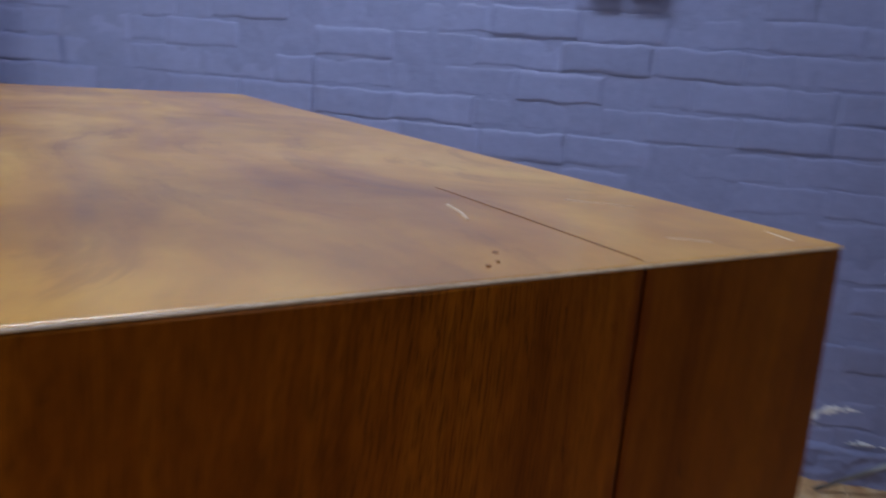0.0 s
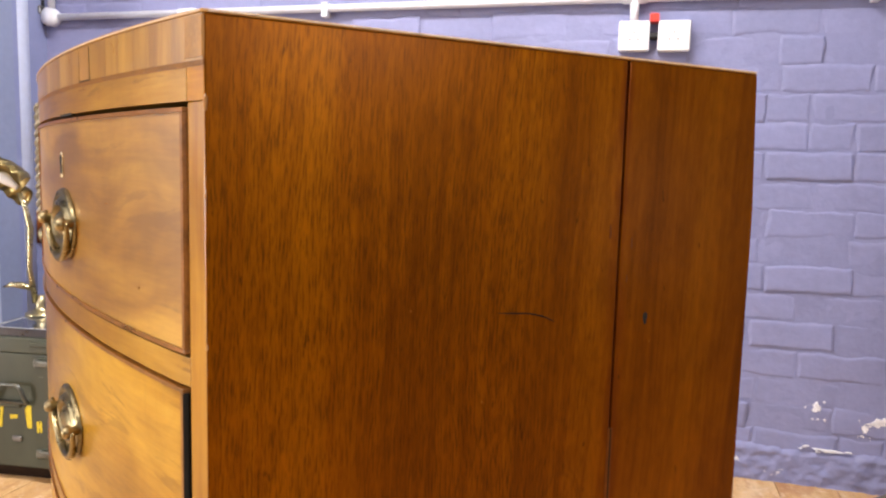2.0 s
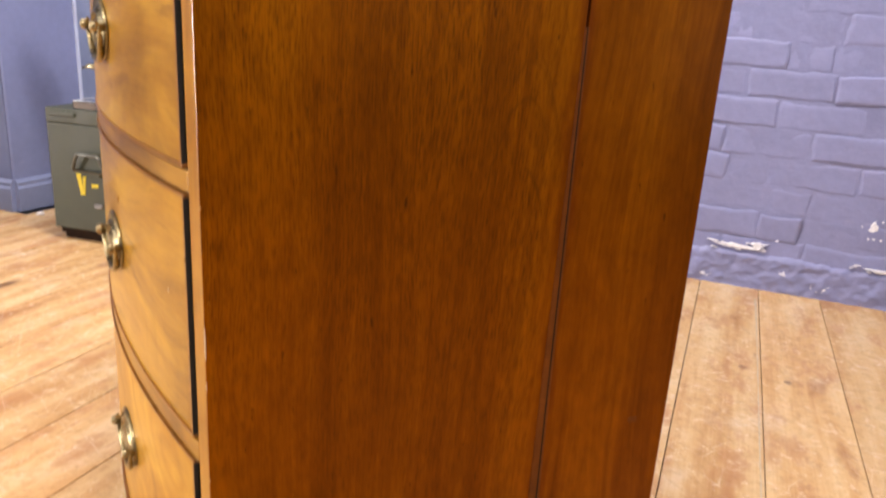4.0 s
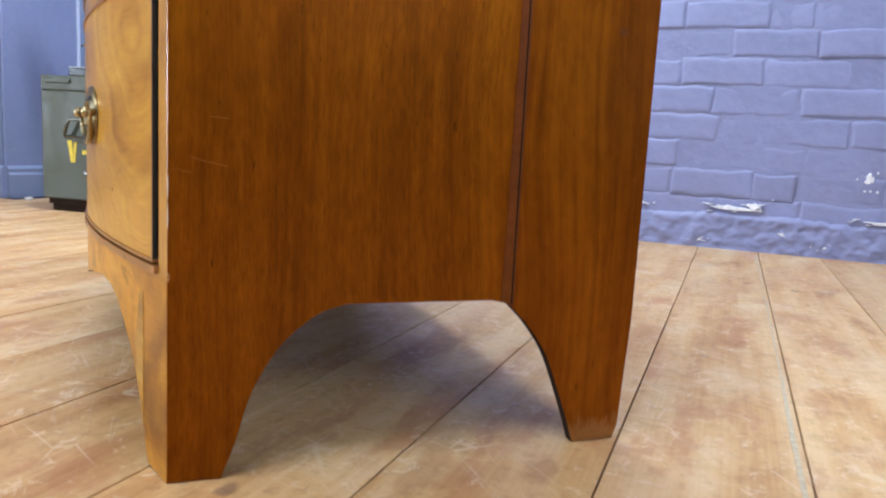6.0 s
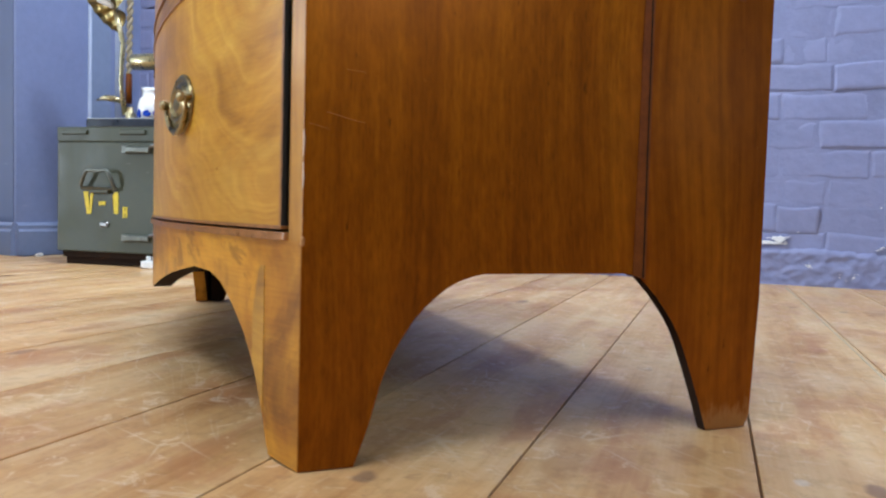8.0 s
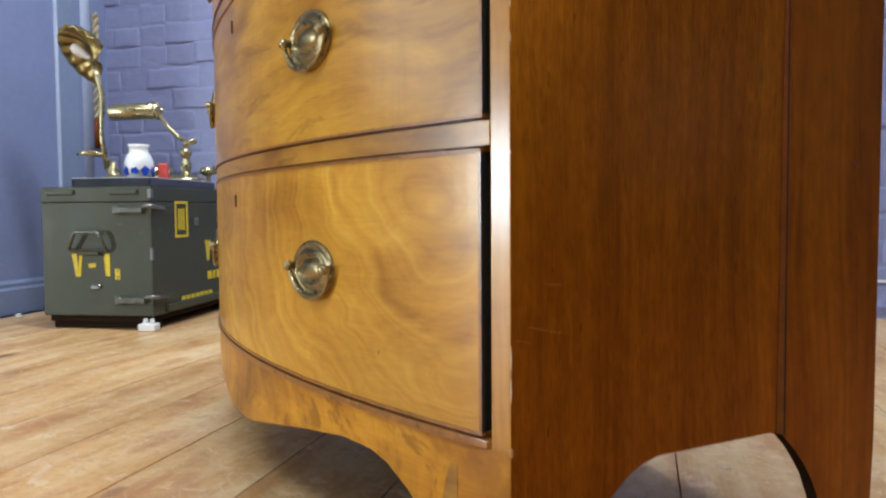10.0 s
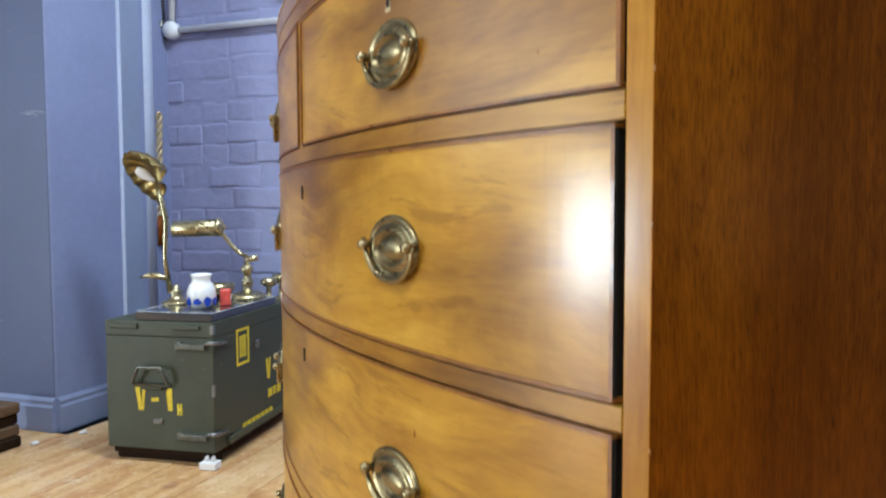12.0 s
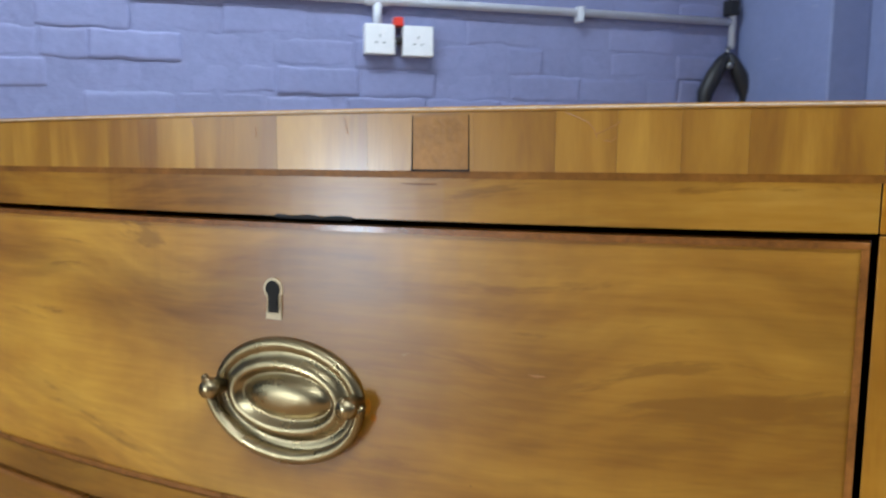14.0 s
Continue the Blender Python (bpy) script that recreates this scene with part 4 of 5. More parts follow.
for x, y in ((-0.014, 0.224), (-0.018, 0.231), (-0.030, 0.238)):
    part("top_dent", prism([(x + a, y + b) for a, b in blob(random.Random(int(y * 1000)), 0.0016, 0.0014, 9, 0.5)], "z", H - 0.001, H + 0.0003), M_filler, chest, "dark dent in the top")
part("top_crack", prism([(-0.004, 0.2897), (-0.08, 0.2907), (-0.17, 0.2903), (-0.17, 0.2905), (-0.08, 0.2913), (-0.004, 0.2903)], "z", H - 0.001, H + 0.0002), M_filler, chest, "thin dark crack across the top")
part("veneer_patch", bowed(-0.1884, -0.1645, 0.9842, 1.0064, 0.0007, 0.003, 0.004, 0.0002), M_patch, chest, "brown square patch let into the crossbanding")
part("repair_edge", bowed(-0.1895, -0.1640, 0.9834, 0.9841, 0.0008, 0.003, 0.004), M_black, chest, "dark joint under the repaired patch")
part("repair_edge", prism([(-0.1891, 0.9838), (-0.1886, 0.9838), (-0.1883, 1.0065), (-0.1887, 1.0065)], "y", arc_y(-0.189) - 0.0007, arc_y(-0.189) + 0.004), M_black, chest, "dark joint of a repaired patch")
part("repair_edge", prism([(-0.1647, 0.9838), (-0.1641, 0.9838), (-0.1644, 1.0065), (-0.1647, 1.0065)], "y", arc_y(-0.1645) - 0.0007, arc_y(-0.1645) + 0.004), M_black, chest, "dark joint of a repaired patch")

for pts, r in (([(0.0003, 0.016, 0.258), (0.0003, 0.030, 0.2545), (0.0003, 0.044, 0.2520)], 0.0005), ([(0.0003, 0.030, 0.289), (0.0003, 0.044, 0.288)], 0.0005), ([(0.0003, 0.004, 0.249), (0.0003, 0.018, 0.246)], 0.0004)):
    part("scratch", tube(pts, r * 0.34, 5), M_amber, chest, "fine amber scratch")
rng = random.Random(17)
for y, z, ry, rz in ((0.2795, 0.886, 0.0012, 0.0075), (0.2995, 0.878, 0.0012, 0.0065), (0.2965, 0.852, 0.001, 0.004)):
    part("filler_dab", prism([(y + p, z + q) for p, q in blob(rng, ry, rz, 10, 0.4)], "x", -0.001, 0.0003), M_filler, chest, "red filler dab")


# ---- the olive ammunition box and what stands on it ----
# box axes: +X runs along its long side away from the near corner, -Y along its short end
BL, BWID, BTOP = 0.62, 0.350, 0.420
BOX = Matrix.Translation((-1.835, -0.080, 0)) @ Matrix.Rotation(math.atan2(0.57, -0.82), 4, "Z")
# in these axes the short end spans y from 0 to BWID on the left of +X


# the strokes of the stencilled V-1, as (along, up) from the middle of the word
STENCIL = (((-0.061, 0.034), (-0.045, 0.034), (-0.040, -0.012), (-0.040, -0.034), (-0.049, -0.034)),
           ((-0.026, 0.034), (-0.036, 0.034), (-0.0395, -0.010), (-0.0395, -0.034), (-0.034, -0.034)),
           ((-0.008, 0.004), (0.016, 0.006), (0.015, -0.006), (-0.007, -0.008)),
           ((0.040, 0.022), (0.048, 0.034), (0.060, 0.034), (0.060, -0.032), (0.046, -0.032), (0.046, 0.018)))


def ammo_box():
    t = thing("ammunition_box", "olive-painted wooden ammunition box with steel clasps and yellow stencils on floorboards", "box", BOX)
    bm = box(0, BL, 0, BWID, 0.040, 0.3744, 0.004, 2)
    part("body", bm, M_olive, t)
    part("lid", box(-0.0006, BL + 0.0006, -0.0006, BWID + 0.0006, 0.3748, BTOP, 0.004, 2), M_olive, t)
    for x in (0.025, BL - 0.065):
        part("runner", box(x, x + 0.04, 0.012, BWID - 0.012, 0.0, 0.040, 0.003), M_dark, t, "dark wooden runner")
    part("plinth", box(0.012, BL - 0.012, 0.012, BWID - 0.012, 0.022, 0.040), M_dark, t)
    # short end: carrying handle on two straps
    pts = [(-0.010, 0.136, 0.234), (-0.018, 0.140, 0.246), (-0.022, 0.152, 0.280), (-0.022, 0.160, 0.288), (-0.022, 0.226, 0.288), (-0.022, 0.234, 0.280), (-0.018, 0.250, 0.246), (-0.010, 0.254, 0.234)]
    part("carrying_handle", tube(pts, 0.0055, 10, closed=True), M_clasp, t, "dull steel wire handle", True)
    part("handle_bar", box(-0.012, 0.001, 0.160, 0.226, 0.219, 0.232, 0.003), M_olive, t)
    for y in (0.085, 0.285):
        part("end_batten", box(-0.007, 0.001, y - 0.045, y + 0.045, 0.396, 0.412, 0.003), M_olive, t)
    for z in (0.352, 0.088):
        strap = box(-0.0045, 0.112, -0.0045, 0.0, z - 0.013, z + 0.013, 0.0015)
        add_box(strap, -0.0045, 0.0, -0.0045, 0.110, z - 0.013, z + 0.013, 0.0015)
        part("corner_strap", strap, M_olive, t, "olive steel corner strap")
        lever = box(-0.016, -0.0045, 0.020, 0.104, z - 0.010, z + 0.008, 0.004, 2)
        add_box(lever, -0.013, -0.0045, 0.096, 0.116, z - 0.013, z + 0.012, 0.003)
        part("clasp_lever", lever, M_clasp, t, "dark scuffed steel lever")
        part("clasp_hook", tube([(-0.010, 0.024, z + 0.006), (-0.014, 0.008, z + 0.011), (-0.006, -0.008, z + 0.010), (0.020, -0.009, z + 0.006), (0.060, -0.008, z + 0.003)], [0.004, 0.006, 0.007, 0.005, 0.004], 8), M_steel, t, "scuffed steel hook", True)
    part("catch", box(-0.008, 0.001, 0.165, 0.195, 0.118, 0.134, 0.004), M_steel, t, "small steel catch")
    part("catch", box(0.255, 0.28, -0.006, 0.001, 0.30, 0.325, 0.003), M_steel, t, "small steel catch")
    part("side_batten", box(0.070, BL - 0.01, -0.009, 0.001, 0.044, 0.068, 0.003), M_olive, t, "olive batten along the foot")
    # rub on the corner, plus the upright edge's highlight put in as pale steel
    part("rubbed_corner", box(-0.0022, 0.010, -0.0022, 0.010, 0.386, 0.412, 0.0012), M_steel, t, "bare rubbed corner with its edge highlight added")
    part("rubbed_corner", box(-0.0016, 0.007, -0.0016, 0.007, 0.205, 0.240, 0.0012), M_steel, t, "bare rubbed corner with its edge highlight added")
    # stencils
    end = Matrix.Translation((0, 0.194, 0.190)) @ Matrix.Rotation(radians(-90), 4, "Z")
    side = Matrix.Translation((0.392, 0, 0.215))
    for face in (end, side):
        for shape in STENCIL:
            bm = prism(shape, "y", -0.0016, 0.0)
            bmesh.ops.transform(bm, matrix=face, verts=bm.verts)
            part("stencil", bm, M_yellow, t, "yellow stencilled letter stroke")
    part("stencil_bar", box(-0.0016, 0, 0.103, 0.108, 0.147, 0.180), M_yellow, t, "small yellow mark")
    part("stencil_bar", box(-0.0016, 0, 0.112, 0.118, 0.147, 0.180), M_yellow, t, "small yellow mark")
    part("stencil_bar", box(-0.0016, 0, 0.108, 0.112, 0.160, 0.168), M_yellow, t, "small yellow mark")
    for x0, x1 in ((0.345, 0.375), (0.385, 0.400), (0.412, 0.44)):
        part("stencil_bar", box(x0, x1, -0.0016, 0, 0.118, 0.145), M_yellow, t, "small yellow mark")
    for i in range(7):
        part("stencil_bar", box(0.165 + i * 0.031, 0.188 + i * 0.031, -0.0016, 0, 0.062, 0.080), M_yellow, t, "small yellow mark")
    frame_ = box(0.135, 0.143, -0.0016, 0, 0.265, 0.378)
    add_box(frame_, 0.207, 0.215, -0.0016, 0, 0.265, 0.378)
    add_box(frame_, 0.143, 0.207, -0.0016, 0, 0.370, 0.378)
    add_box(frame_, 0.143, 0.207, -0.0016, 0, 0.265, 0.273)
    part("stencil_frame", frame_, M_yellow, t, "yellow stencilled frame")
    for x in (0.155, 0.170, 0.185):
        part("stencil_bar", box(x, x + 0.009, -0.0016, 0, 0.288, 0.355), M_yellow, t, "small yellow mark")
    part("roundel", lathe([(0.0, 0.0), (0.040, 0.0), (0.040, 0.0012), (0.0, 0.0012)], 24, m=Matrix.Translation((0.555, 0, 0.300)) @ Matrix.Rotation(radians(90), 4, "X")), M_white, t, "round white sticker")
    part("roundel_mark", box(0.530, 0.580, -0.0022, -0.001, 0.288, 0.318), M_red, t, "red mark on the sticker")
    part("patch", lathe([(0.0, 0.0), (0.024, 0.0), (0.024, 0.001), (0.0, 0.001)], 20, 0.8, 1.2, m=Matrix.Translation((0.575, 0, 0.200)) @ Matrix.Rotation(radians(90), 4, "X")), M_white, t, "worn pale patch")
    return t


ammo_box()

M_slate = plain("dark_blue_slate", (0.024, 0.030, 0.046), 0.14, vary=0.35, scale=14, coat=0.8)
slab_ = thing("dark_tray", "dark glossy slab lying on the olive box", "tray", BOX @ Matrix.Translation((0, 0, BTOP)))
part("slab", box(0.004, 0.425, 0.004, 0.252, 0.0, 0.026, 0.004, 2), M_slate, slab_)
part("rim", tube([(0.006, 0.250, 0.026), (0.006, 0.006, 0.026), (0.423, 0.006, 0.026), (0.423, 0.250, 0.026)], 0.0013, 6, closed=True), M_board, slab_, "pale worn rim")
TRAY = BOX @ Matrix.Translation((0, 0, BTOP + 0.026))


def scallop_lamp():
    """Table lamp: round base, leaning stem, leaf, and an upturned shell shade with its bulb."""
    t = thing("shell_table_lamp", "brass table lamp with a scallop shell shade and white bulb", "table lamp", TRAY @ Matrix.Translation((0.187, 0.232, 0)))
    part("base", lathe([(0.0, 0.0), (0.046, 0.0), (0.046, 0.005), (0.038, 0.010), (0.024, 0.016), (0.016, 0.026), (0.018, 0.036), (0.011, 0.046), (0.009, 0.060), (0.0, 0.060)], 28), M_brass, t, "", True)
    stem = [(0, 0.020, 0.035), (0, 0.036, 0.14), (0.001, 0.034, 0.20), (0.002, 0.030, 0.265), (0, 0.044, 0.33), (-0.002, 0.060, 0.372)]
    part("stem", tube(stem, [0.009, 0.007, 0.0075, 0.009, 0.008, 0.007], 12), M_brass, t, "slender brass stem", True)
    part("leaf", tube([(0, 0.020, 0.075), (-0.005, 0.060, 0.088), (-0.010, 0.090, 0.090), (-0.014, 0.118, 0.082)], [0.005, 0.011, 0.009, 0.002], 8), M_brass, t, "curled brass leaf", True)
    # ribbed dish: 'along' runs from the stem to the lip, 'facing' out of its hollow
    along = Vector((-0.024, 0.133, 0.098)).normalized()
    view = Vector((-0.86, -0.50, 0.0))
    view = (view - along * view.dot(along)).normalized()
    below = along.cross(view)
    below = below if below.z < 0 else -below
    facing = (view * 0.44 + below * 0.90).normalized()
    across = along.cross(facing)
    place = Matrix((across, -facing, along)).transposed().to_4x4()
    place.translation = Vector((-0.002, 0.060, 0.375))
    bm = bmesh.new()
    nr, na = 7, 48
    layers = []
    for layer in (0.0, 0.003):
        grid = []
        for i in range(nr + 1):
            r = i / nr
            row = []
            for j in range(na + 1):
                a = radians(-100 + 200 * j / na)
                rad = 0.132 * r * (0.72 + 0.28 * math.cos(a * 0.9)) * (1 + 0.035 * r * math.cos(a * 20))
                row.append(bm.verts.new((rad * math.sin(a), 0.038 * math.sin(math.pi * min(r, 0.999)) ** 0.7 + 0.004 * r * math.cos(a * 20) + layer, rad * math.cos(a))))
            grid.append(row)
        for a, b in zip(grid, grid[1:]):
            for j in range(na):
                bm.faces.new((a[j], a[j + 1], b[j + 1], b[j]))
        layers.append(grid)
    for j in range(na):
        bm.faces.new((layers[0][nr][j], layers[0][nr][j + 1], layers[1][nr][j + 1], layers[1][nr][j]))
    bmesh.ops.remove_doubles(bm, verts=bm.verts, dist=0.0002)
    bmesh.ops.transform(bm, matrix=place, verts=bm.verts)
    part("shade", bm, M_shell, t, "ribbed brass shell shade", True)
    bulb = lathe([(0.0, -0.034), (0.008, -0.032), (0.011, -0.014), (0.017, 0.006), (0.018, 0.018), (0.013, 0.032), (0.0, 0.038)], 18)
    bmesh.ops.transform(bulb, matrix=place @ Matrix.Translation((0, 0.006, 0.045)), verts=bulb.verts)
    part("bulb", bulb, M_white, t, "white frosted bulb", True)
    return t


scallop_lamp()


def bankers_lamp():
    """Desk lamp: round stepped base, knuckle, arm, and a long cylindrical shade."""
    t = thing("brass_desk_lamp", "brass desk lamp with a long cylindrical shade on a round base", "desk lamp", TRAY @ Matrix.Translation((0.358, 0.074, 0)))
    part("base", lathe([(0.0, 0.0), (0.064, 0.0), (0.064, 0.007), (0.057, 0.014), (0.042, 0.020), (0.022, 0.025), (0.013, 0.034), (0.019, 0.048), (0.018, 0.062), (0.011, 0.072), (0.013, 0.082), (0.020, 0.092), (0.020, 0.104), (0.010, 0.114), (0.0, 0.116)], 30), M_brass, t, "stepped round base", True)
    part("knuckle", tube([(0.004, -0.036, 0.138), (0.0, -0.006, 0.130), (-0.002, 0.006, 0.118)], [0.010, 0.011, 0.008], 12), M_brass, t, "", True)
    part("arm", tube([(0, -0.010, 0.134), (-0.008, 0.020, 0.150), (-0.014, 0.048, 0.178), (-0.022, 0.074, 0.215), (-0.024, 0.080, 0.236)], 0.0070, 10), M_brass, t, "bent brass arm", True)
    a, b = Vector((-0.024, 0.082, 0.238)), Vector((-0.052, 0.240, 0.232))
    part("shade", tube([a, a.lerp(b, 0.03), a.lerp(b, 0.5), a.lerp(b, 0.97), b], [0.024, 0.0275, 0.028, 0.0275, 0.022], 22), M_brass, t, "long cylindrical brass shade", True)
    d = (b - a).normalized()
    part("end_cap", tube([a - d * 0.012, a - d * 0.002, a + d * 0.010], [0.012, 0.030, 0.0315], 20), M_brass, t, "turned brass end cap", True)
    part("end_knob", tube([a - d * 0.020, a - d * 0.014, a - d * 0.008], [0.004, 0.009, 0.005], 12), M_brass, t, "small brass knob", True)
    return t


bankers_lamp()

M_china = plain("white_glazed_china", (0.80, 0.81, 0.84), 0.15, vary=0.06, scale=40, coat=0.4)
M_cobalt = plain("cobalt_glaze", (0.02, 0.06, 0.42), 0.2, vary=0.3, scale=60)
jar = thing("china_jar", "small white china jar with blue pattern", "jar", TRAY @ Matrix.Translation((0.110, 0.098, 0)))
part("body", lathe([(0.0, 0.0), (0.032, 0.0), (0.042, 0.010), (0.049, 0.032), (0.048, 0.052), (0.040, 0.072), (0.032, 0.080), (0.032, 0.094), (0.037, 0.104), (0.031, 0.104), (0.026, 0.090), (0.0, 0.085)], 32, 0.88, 0.88), M_china, jar, "", True)
rng = random.Random(4)
for i in range(5):
    a = radians(150 + 42 * i)
    m = Matrix.Rotation(a, 4, "Z") @ Matrix.Translation((0.0414, 0, 0.024)) @ Matrix.Rotation(radians(90), 4, "Y")
    bm = prism(blob(rng, 0.017, 0.014, 12, 0.5), "z", -0.002, 0.0016)
    bmesh.ops.transform(bm, matrix=m, verts=bm.verts)
    part("blue_motif", bm, M_cobalt, jar, "painted blue motif")
M_redglaze = plain("red_and_white_card", (0.72, 0.10, 0.08), 0.4, vary=0.3, scale=50)
pot = thing("red_box", "small red and white packet on the tray", "packet", TRAY @ Matrix.Translation((0.185, 0.060, 0)) @ Matrix.Rotation(radians(25), 4, "Z"))
part("packet", box(-0.022, 0.022, -0.016, 0.016, 0, 0.050, 0.003), M_redglaze, pot)
part("label_bar", box(-0.018, 0.018, -0.0168, -0.015, 0.018, 0.030), M_white, pot, "white band on the packet")


def knob_stand(x, y, h, r):
    t = thing("brass_ornament", "small turned brass ornament on the olive box", "ornament", BOX @ Matrix.Translation((x, y, BTOP)), "brass ornaments")
    part("stem", lathe([(0.0, 0.0), (r * 0.9, 0.0), (r * 0.8, 0.006), (r * 0.35, 0.012), (r * 0.28, h * 0.5), (r * 0.4, h * 0.62), (0.0, h * 0.64)], 18), M_brass, t, "", True)
    part("head", lathe([(0.0, h * 0.6), (r * 0.8, h * 0.66), (r, h * 0.80), (r * 0.8, h * 0.95), (0.0, h)], 20), M_brass, t, "round brass head", True)


knob_stand(0.490, 0.060, 0.085, 0.030)
knob_stand(0.560, 0.045, 0.095, 0.034)
dish = thing("brass_dish", "shallow brass dish on the tray", "dish", TRAY @ Matrix.Translation((0.365, 0.185, 0)))
part("bowl", lathe([(0.0, 0.0), (0.03, 0.0), (0.05, 0.022), (0.056, 0.046), (0.053, 0.046), (0.046, 0.024), (0.027, 0.005), (0.0, 0.005)], 28), M_brass, dish, "", True)

block = thing("white_block", "small white plastic block on the floor by the olive box", "block", BOX @ Matrix.Translation((-0.012, 0.010, 0)))
part("body", box(-0.018, 0.018, -0.026, 0.026, 0, 0.022, 0.004, 2), M_white, block)
part("lug", box(-0.008, 0.008, -0.014, -0.006, 0.022, 0.036, 0.002), M_white, block)
part("lug", box(-0.008, 0.008, 0.006, 0.014, 0.022, 0.036, 0.002), M_white, block)

# ---- fittings on the brick wall, in the room's axes ----


def room_thing(name, label, category, x, y, z, group=""):
    return thing(name, label, category, ROOM @ Matrix.Translation((x, y, z)), group)


def socket(x0, x1, z0, z1, outlets, label):
    t = room_thing("wall_socket", label, "socket", (x0 + x1) / 2, WALL - 0.002, (z0 + z1) / 2, "wall sockets")
    w, h = (x1 - x0) / 2, (z1 - z0) / 2
    part("back_box", box(-w + 0.002, w - 0.002, -0.034, 0, -h + 0.002, h - 0.002, 0.004, 2), M_white, t)
    part("faceplate", box(-w, w, -0.044, -0.034, -h, h, 0.006, 3), M_white, t, "white square-edged faceplate")
    for i in range(outlets):
        cx = -w + (2 * w) * (i + 0.5) / outlets
        for dx, dz, a, b in ((0, 0.010, 0.004, 0.009), (-0.012, -0.010, 0.008, 0.004), (0.012, -0.010, 0.008, 0.004)):
            part("pin_hole", box(cx + dx - a / 2, cx + dx + a / 2, -0.0446, -0.040, dz - b / 2, dz + b / 2), M_pin, t, "grey pin hole")
        part("switch", box(cx + 0.014, cx + 0.024, -0.047, -0.043, 0.016, 0.032, 0.001), M_white, t)
    return t


socket(-1.462, -1.288, 1.272, 1.366, 2, "white double wall socket with a red light")
socket(0.126, 0.216, 1.290, 1.378, 1, "white single wall socket on the brick wall")
socket(0.240, 0.332, 1.288, 1.377, 1, "white single wall socket on the brick wall")
for x, z in ((0.228, 1.386), (-1.325, 1.376)):
    t = room_thing("red_indicator", "small red indicator above a wall socket", "indicator", x, WALL - 0.004, z, "red indicators")
    part("lens", box(-0.014, 0.014, -0.040, 0, -0.012, 0.014, 0.004, 2), M_red, t)
t = room_thing("socket_link", "dark link between two sockets", "link", 0.228, WALL - 0.004, 1.335)
part("link", tube([(-0.012, -0.02, 0), (0.012, -0.02, 0)], 0.011, 12), M_blackp, t)

CZ = 1.448


def conduit(name, pts, label):
    t = room_thing(name, label, "conduit", 0, WALL - 0.020, 0)
    part("pipe", tube(pts, 0.0125, 14), M_conduit, t, "", True)
    return t


run = conduit("wall_conduit", [(-1.955, 0, CZ), (1.372, 0, CZ)], "pale painted electrical conduit along the brick wall")
for x in (-0.84, 0.816):
    part("saddle", box(x - 0.011, x + 0.011, -0.016, 0.018, CZ - 0.030, CZ + 0.018, 0.004, 2), M_conduit, run, "pipe saddle")
for x in (-1.372, 0.168):
    part("tee", tube([(x - 0.038, 0, CZ), (x - 0.03, 0, CZ), (x + 0.03, 0, CZ), (x + 0.038, 0, CZ)], [0.0135, 0.0165, 0.0165, 0.0135], 14), M_conduit, run, "pipe tee", True)
    part("drop", tube([(x, 0, CZ), (x, 0, CZ - 0.04), (x, 0.0, 1.37)], [0.015, 0.0125, 0.0125], 14), M_conduit, run, "short drop pipe", True)
part("corner_box", lathe([(0.0, -0.016), (0.030, -0.016), (0.033, -0.010), (0.033, 0.020), (0.0, 0.020)], 20, m=Matrix.Translation((-1.955, 0, CZ)) @ Matrix.Rotation(radians(90), 4, "X")), M_conduit, run, "round conduit box", True)
up = conduit("wall_riser", [(-1.955, 0, CZ), (-1.955, 0, 2.70)], "pale painted electrical conduit rising to the ceiling")
t = room_thing("cable_bunch", "dark cables and clips beside the riser", "cable", -2.02, WALL - 0.01, 1.44)
for i, dx in enumerate((-0.02, 0.0, 0.018)):
    part("cable", tube([(dx, 0, -0.02), (dx + 0.004, -0.012, 0.12), (dx - 0.004, -0.006, 0.35), (dx, 0, 0.9)], 0.0065, 8), M_blackp, t, "dark cable", True)
part("clip", box(-0.03, 0.03, -0.03, 0.004, 0.02, 0.05, 0.004), M_steel, t)

# long white board over the conduit
t = room_thing("white_wall_board", "long white board with a rounded rim fixed above the conduit", "board", 0, WALL - 0.002, 0)
part("panel", box(-1.465, 0.62, -0.020, 0, 1.575, 2.30), M_board, t)
part("rim", tube([(-1.475, -0.022, 1.565), (0.63, -0.022, 1.565)], 0.020, 12), M_board, t, "rounded bottom rim", True)
for x in (-0.76, 0.30):
    part("bracket", box(x - 0.020, x + 0.020, -0.030, 0.0, 1.505, 1.56, 0.004), M_conduit, t, "small fixing bracket")

# right-hand corner: riser with a black clamp hanging from it
t = room_thing("corner_riser", "pale conduit in the corner with fittings", "conduit", 1.380, WALL - 0.020, 0)
part("pipe", tube([(0, 0, 1.36), (0, 0, 2.70)], 0.011, 12), M_conduit, t, "", True)
part("fitting", box(-0.030, 0.012, -0.024, 0.016, CZ + 0.02, CZ + 0.07, 0.006, 2), M_blackp, t, "dark fitting")
t = room_thing("black_clamp", "black spring clamp hanging in the corner", "clamp", 1.352, WALL - 0.030, 1.10)
for side in (-1, 1):
    jaw = [(0.004 * side, -0.012, 0.240), (0.022 * side, -0.014, 0.215), (0.052 * side, -0.014, 0.165), (0.080 * side, -0.012, 0.110), (0.084 * side, -0.010, 0.070), (0.066 * side, -0.010, 0.010)]
    part("jaw", tube(jaw, [0.009, 0.020, 0.027, 0.026, 0.021, 0.013], 12), M_blackp, t, "black moulded jaw", True)
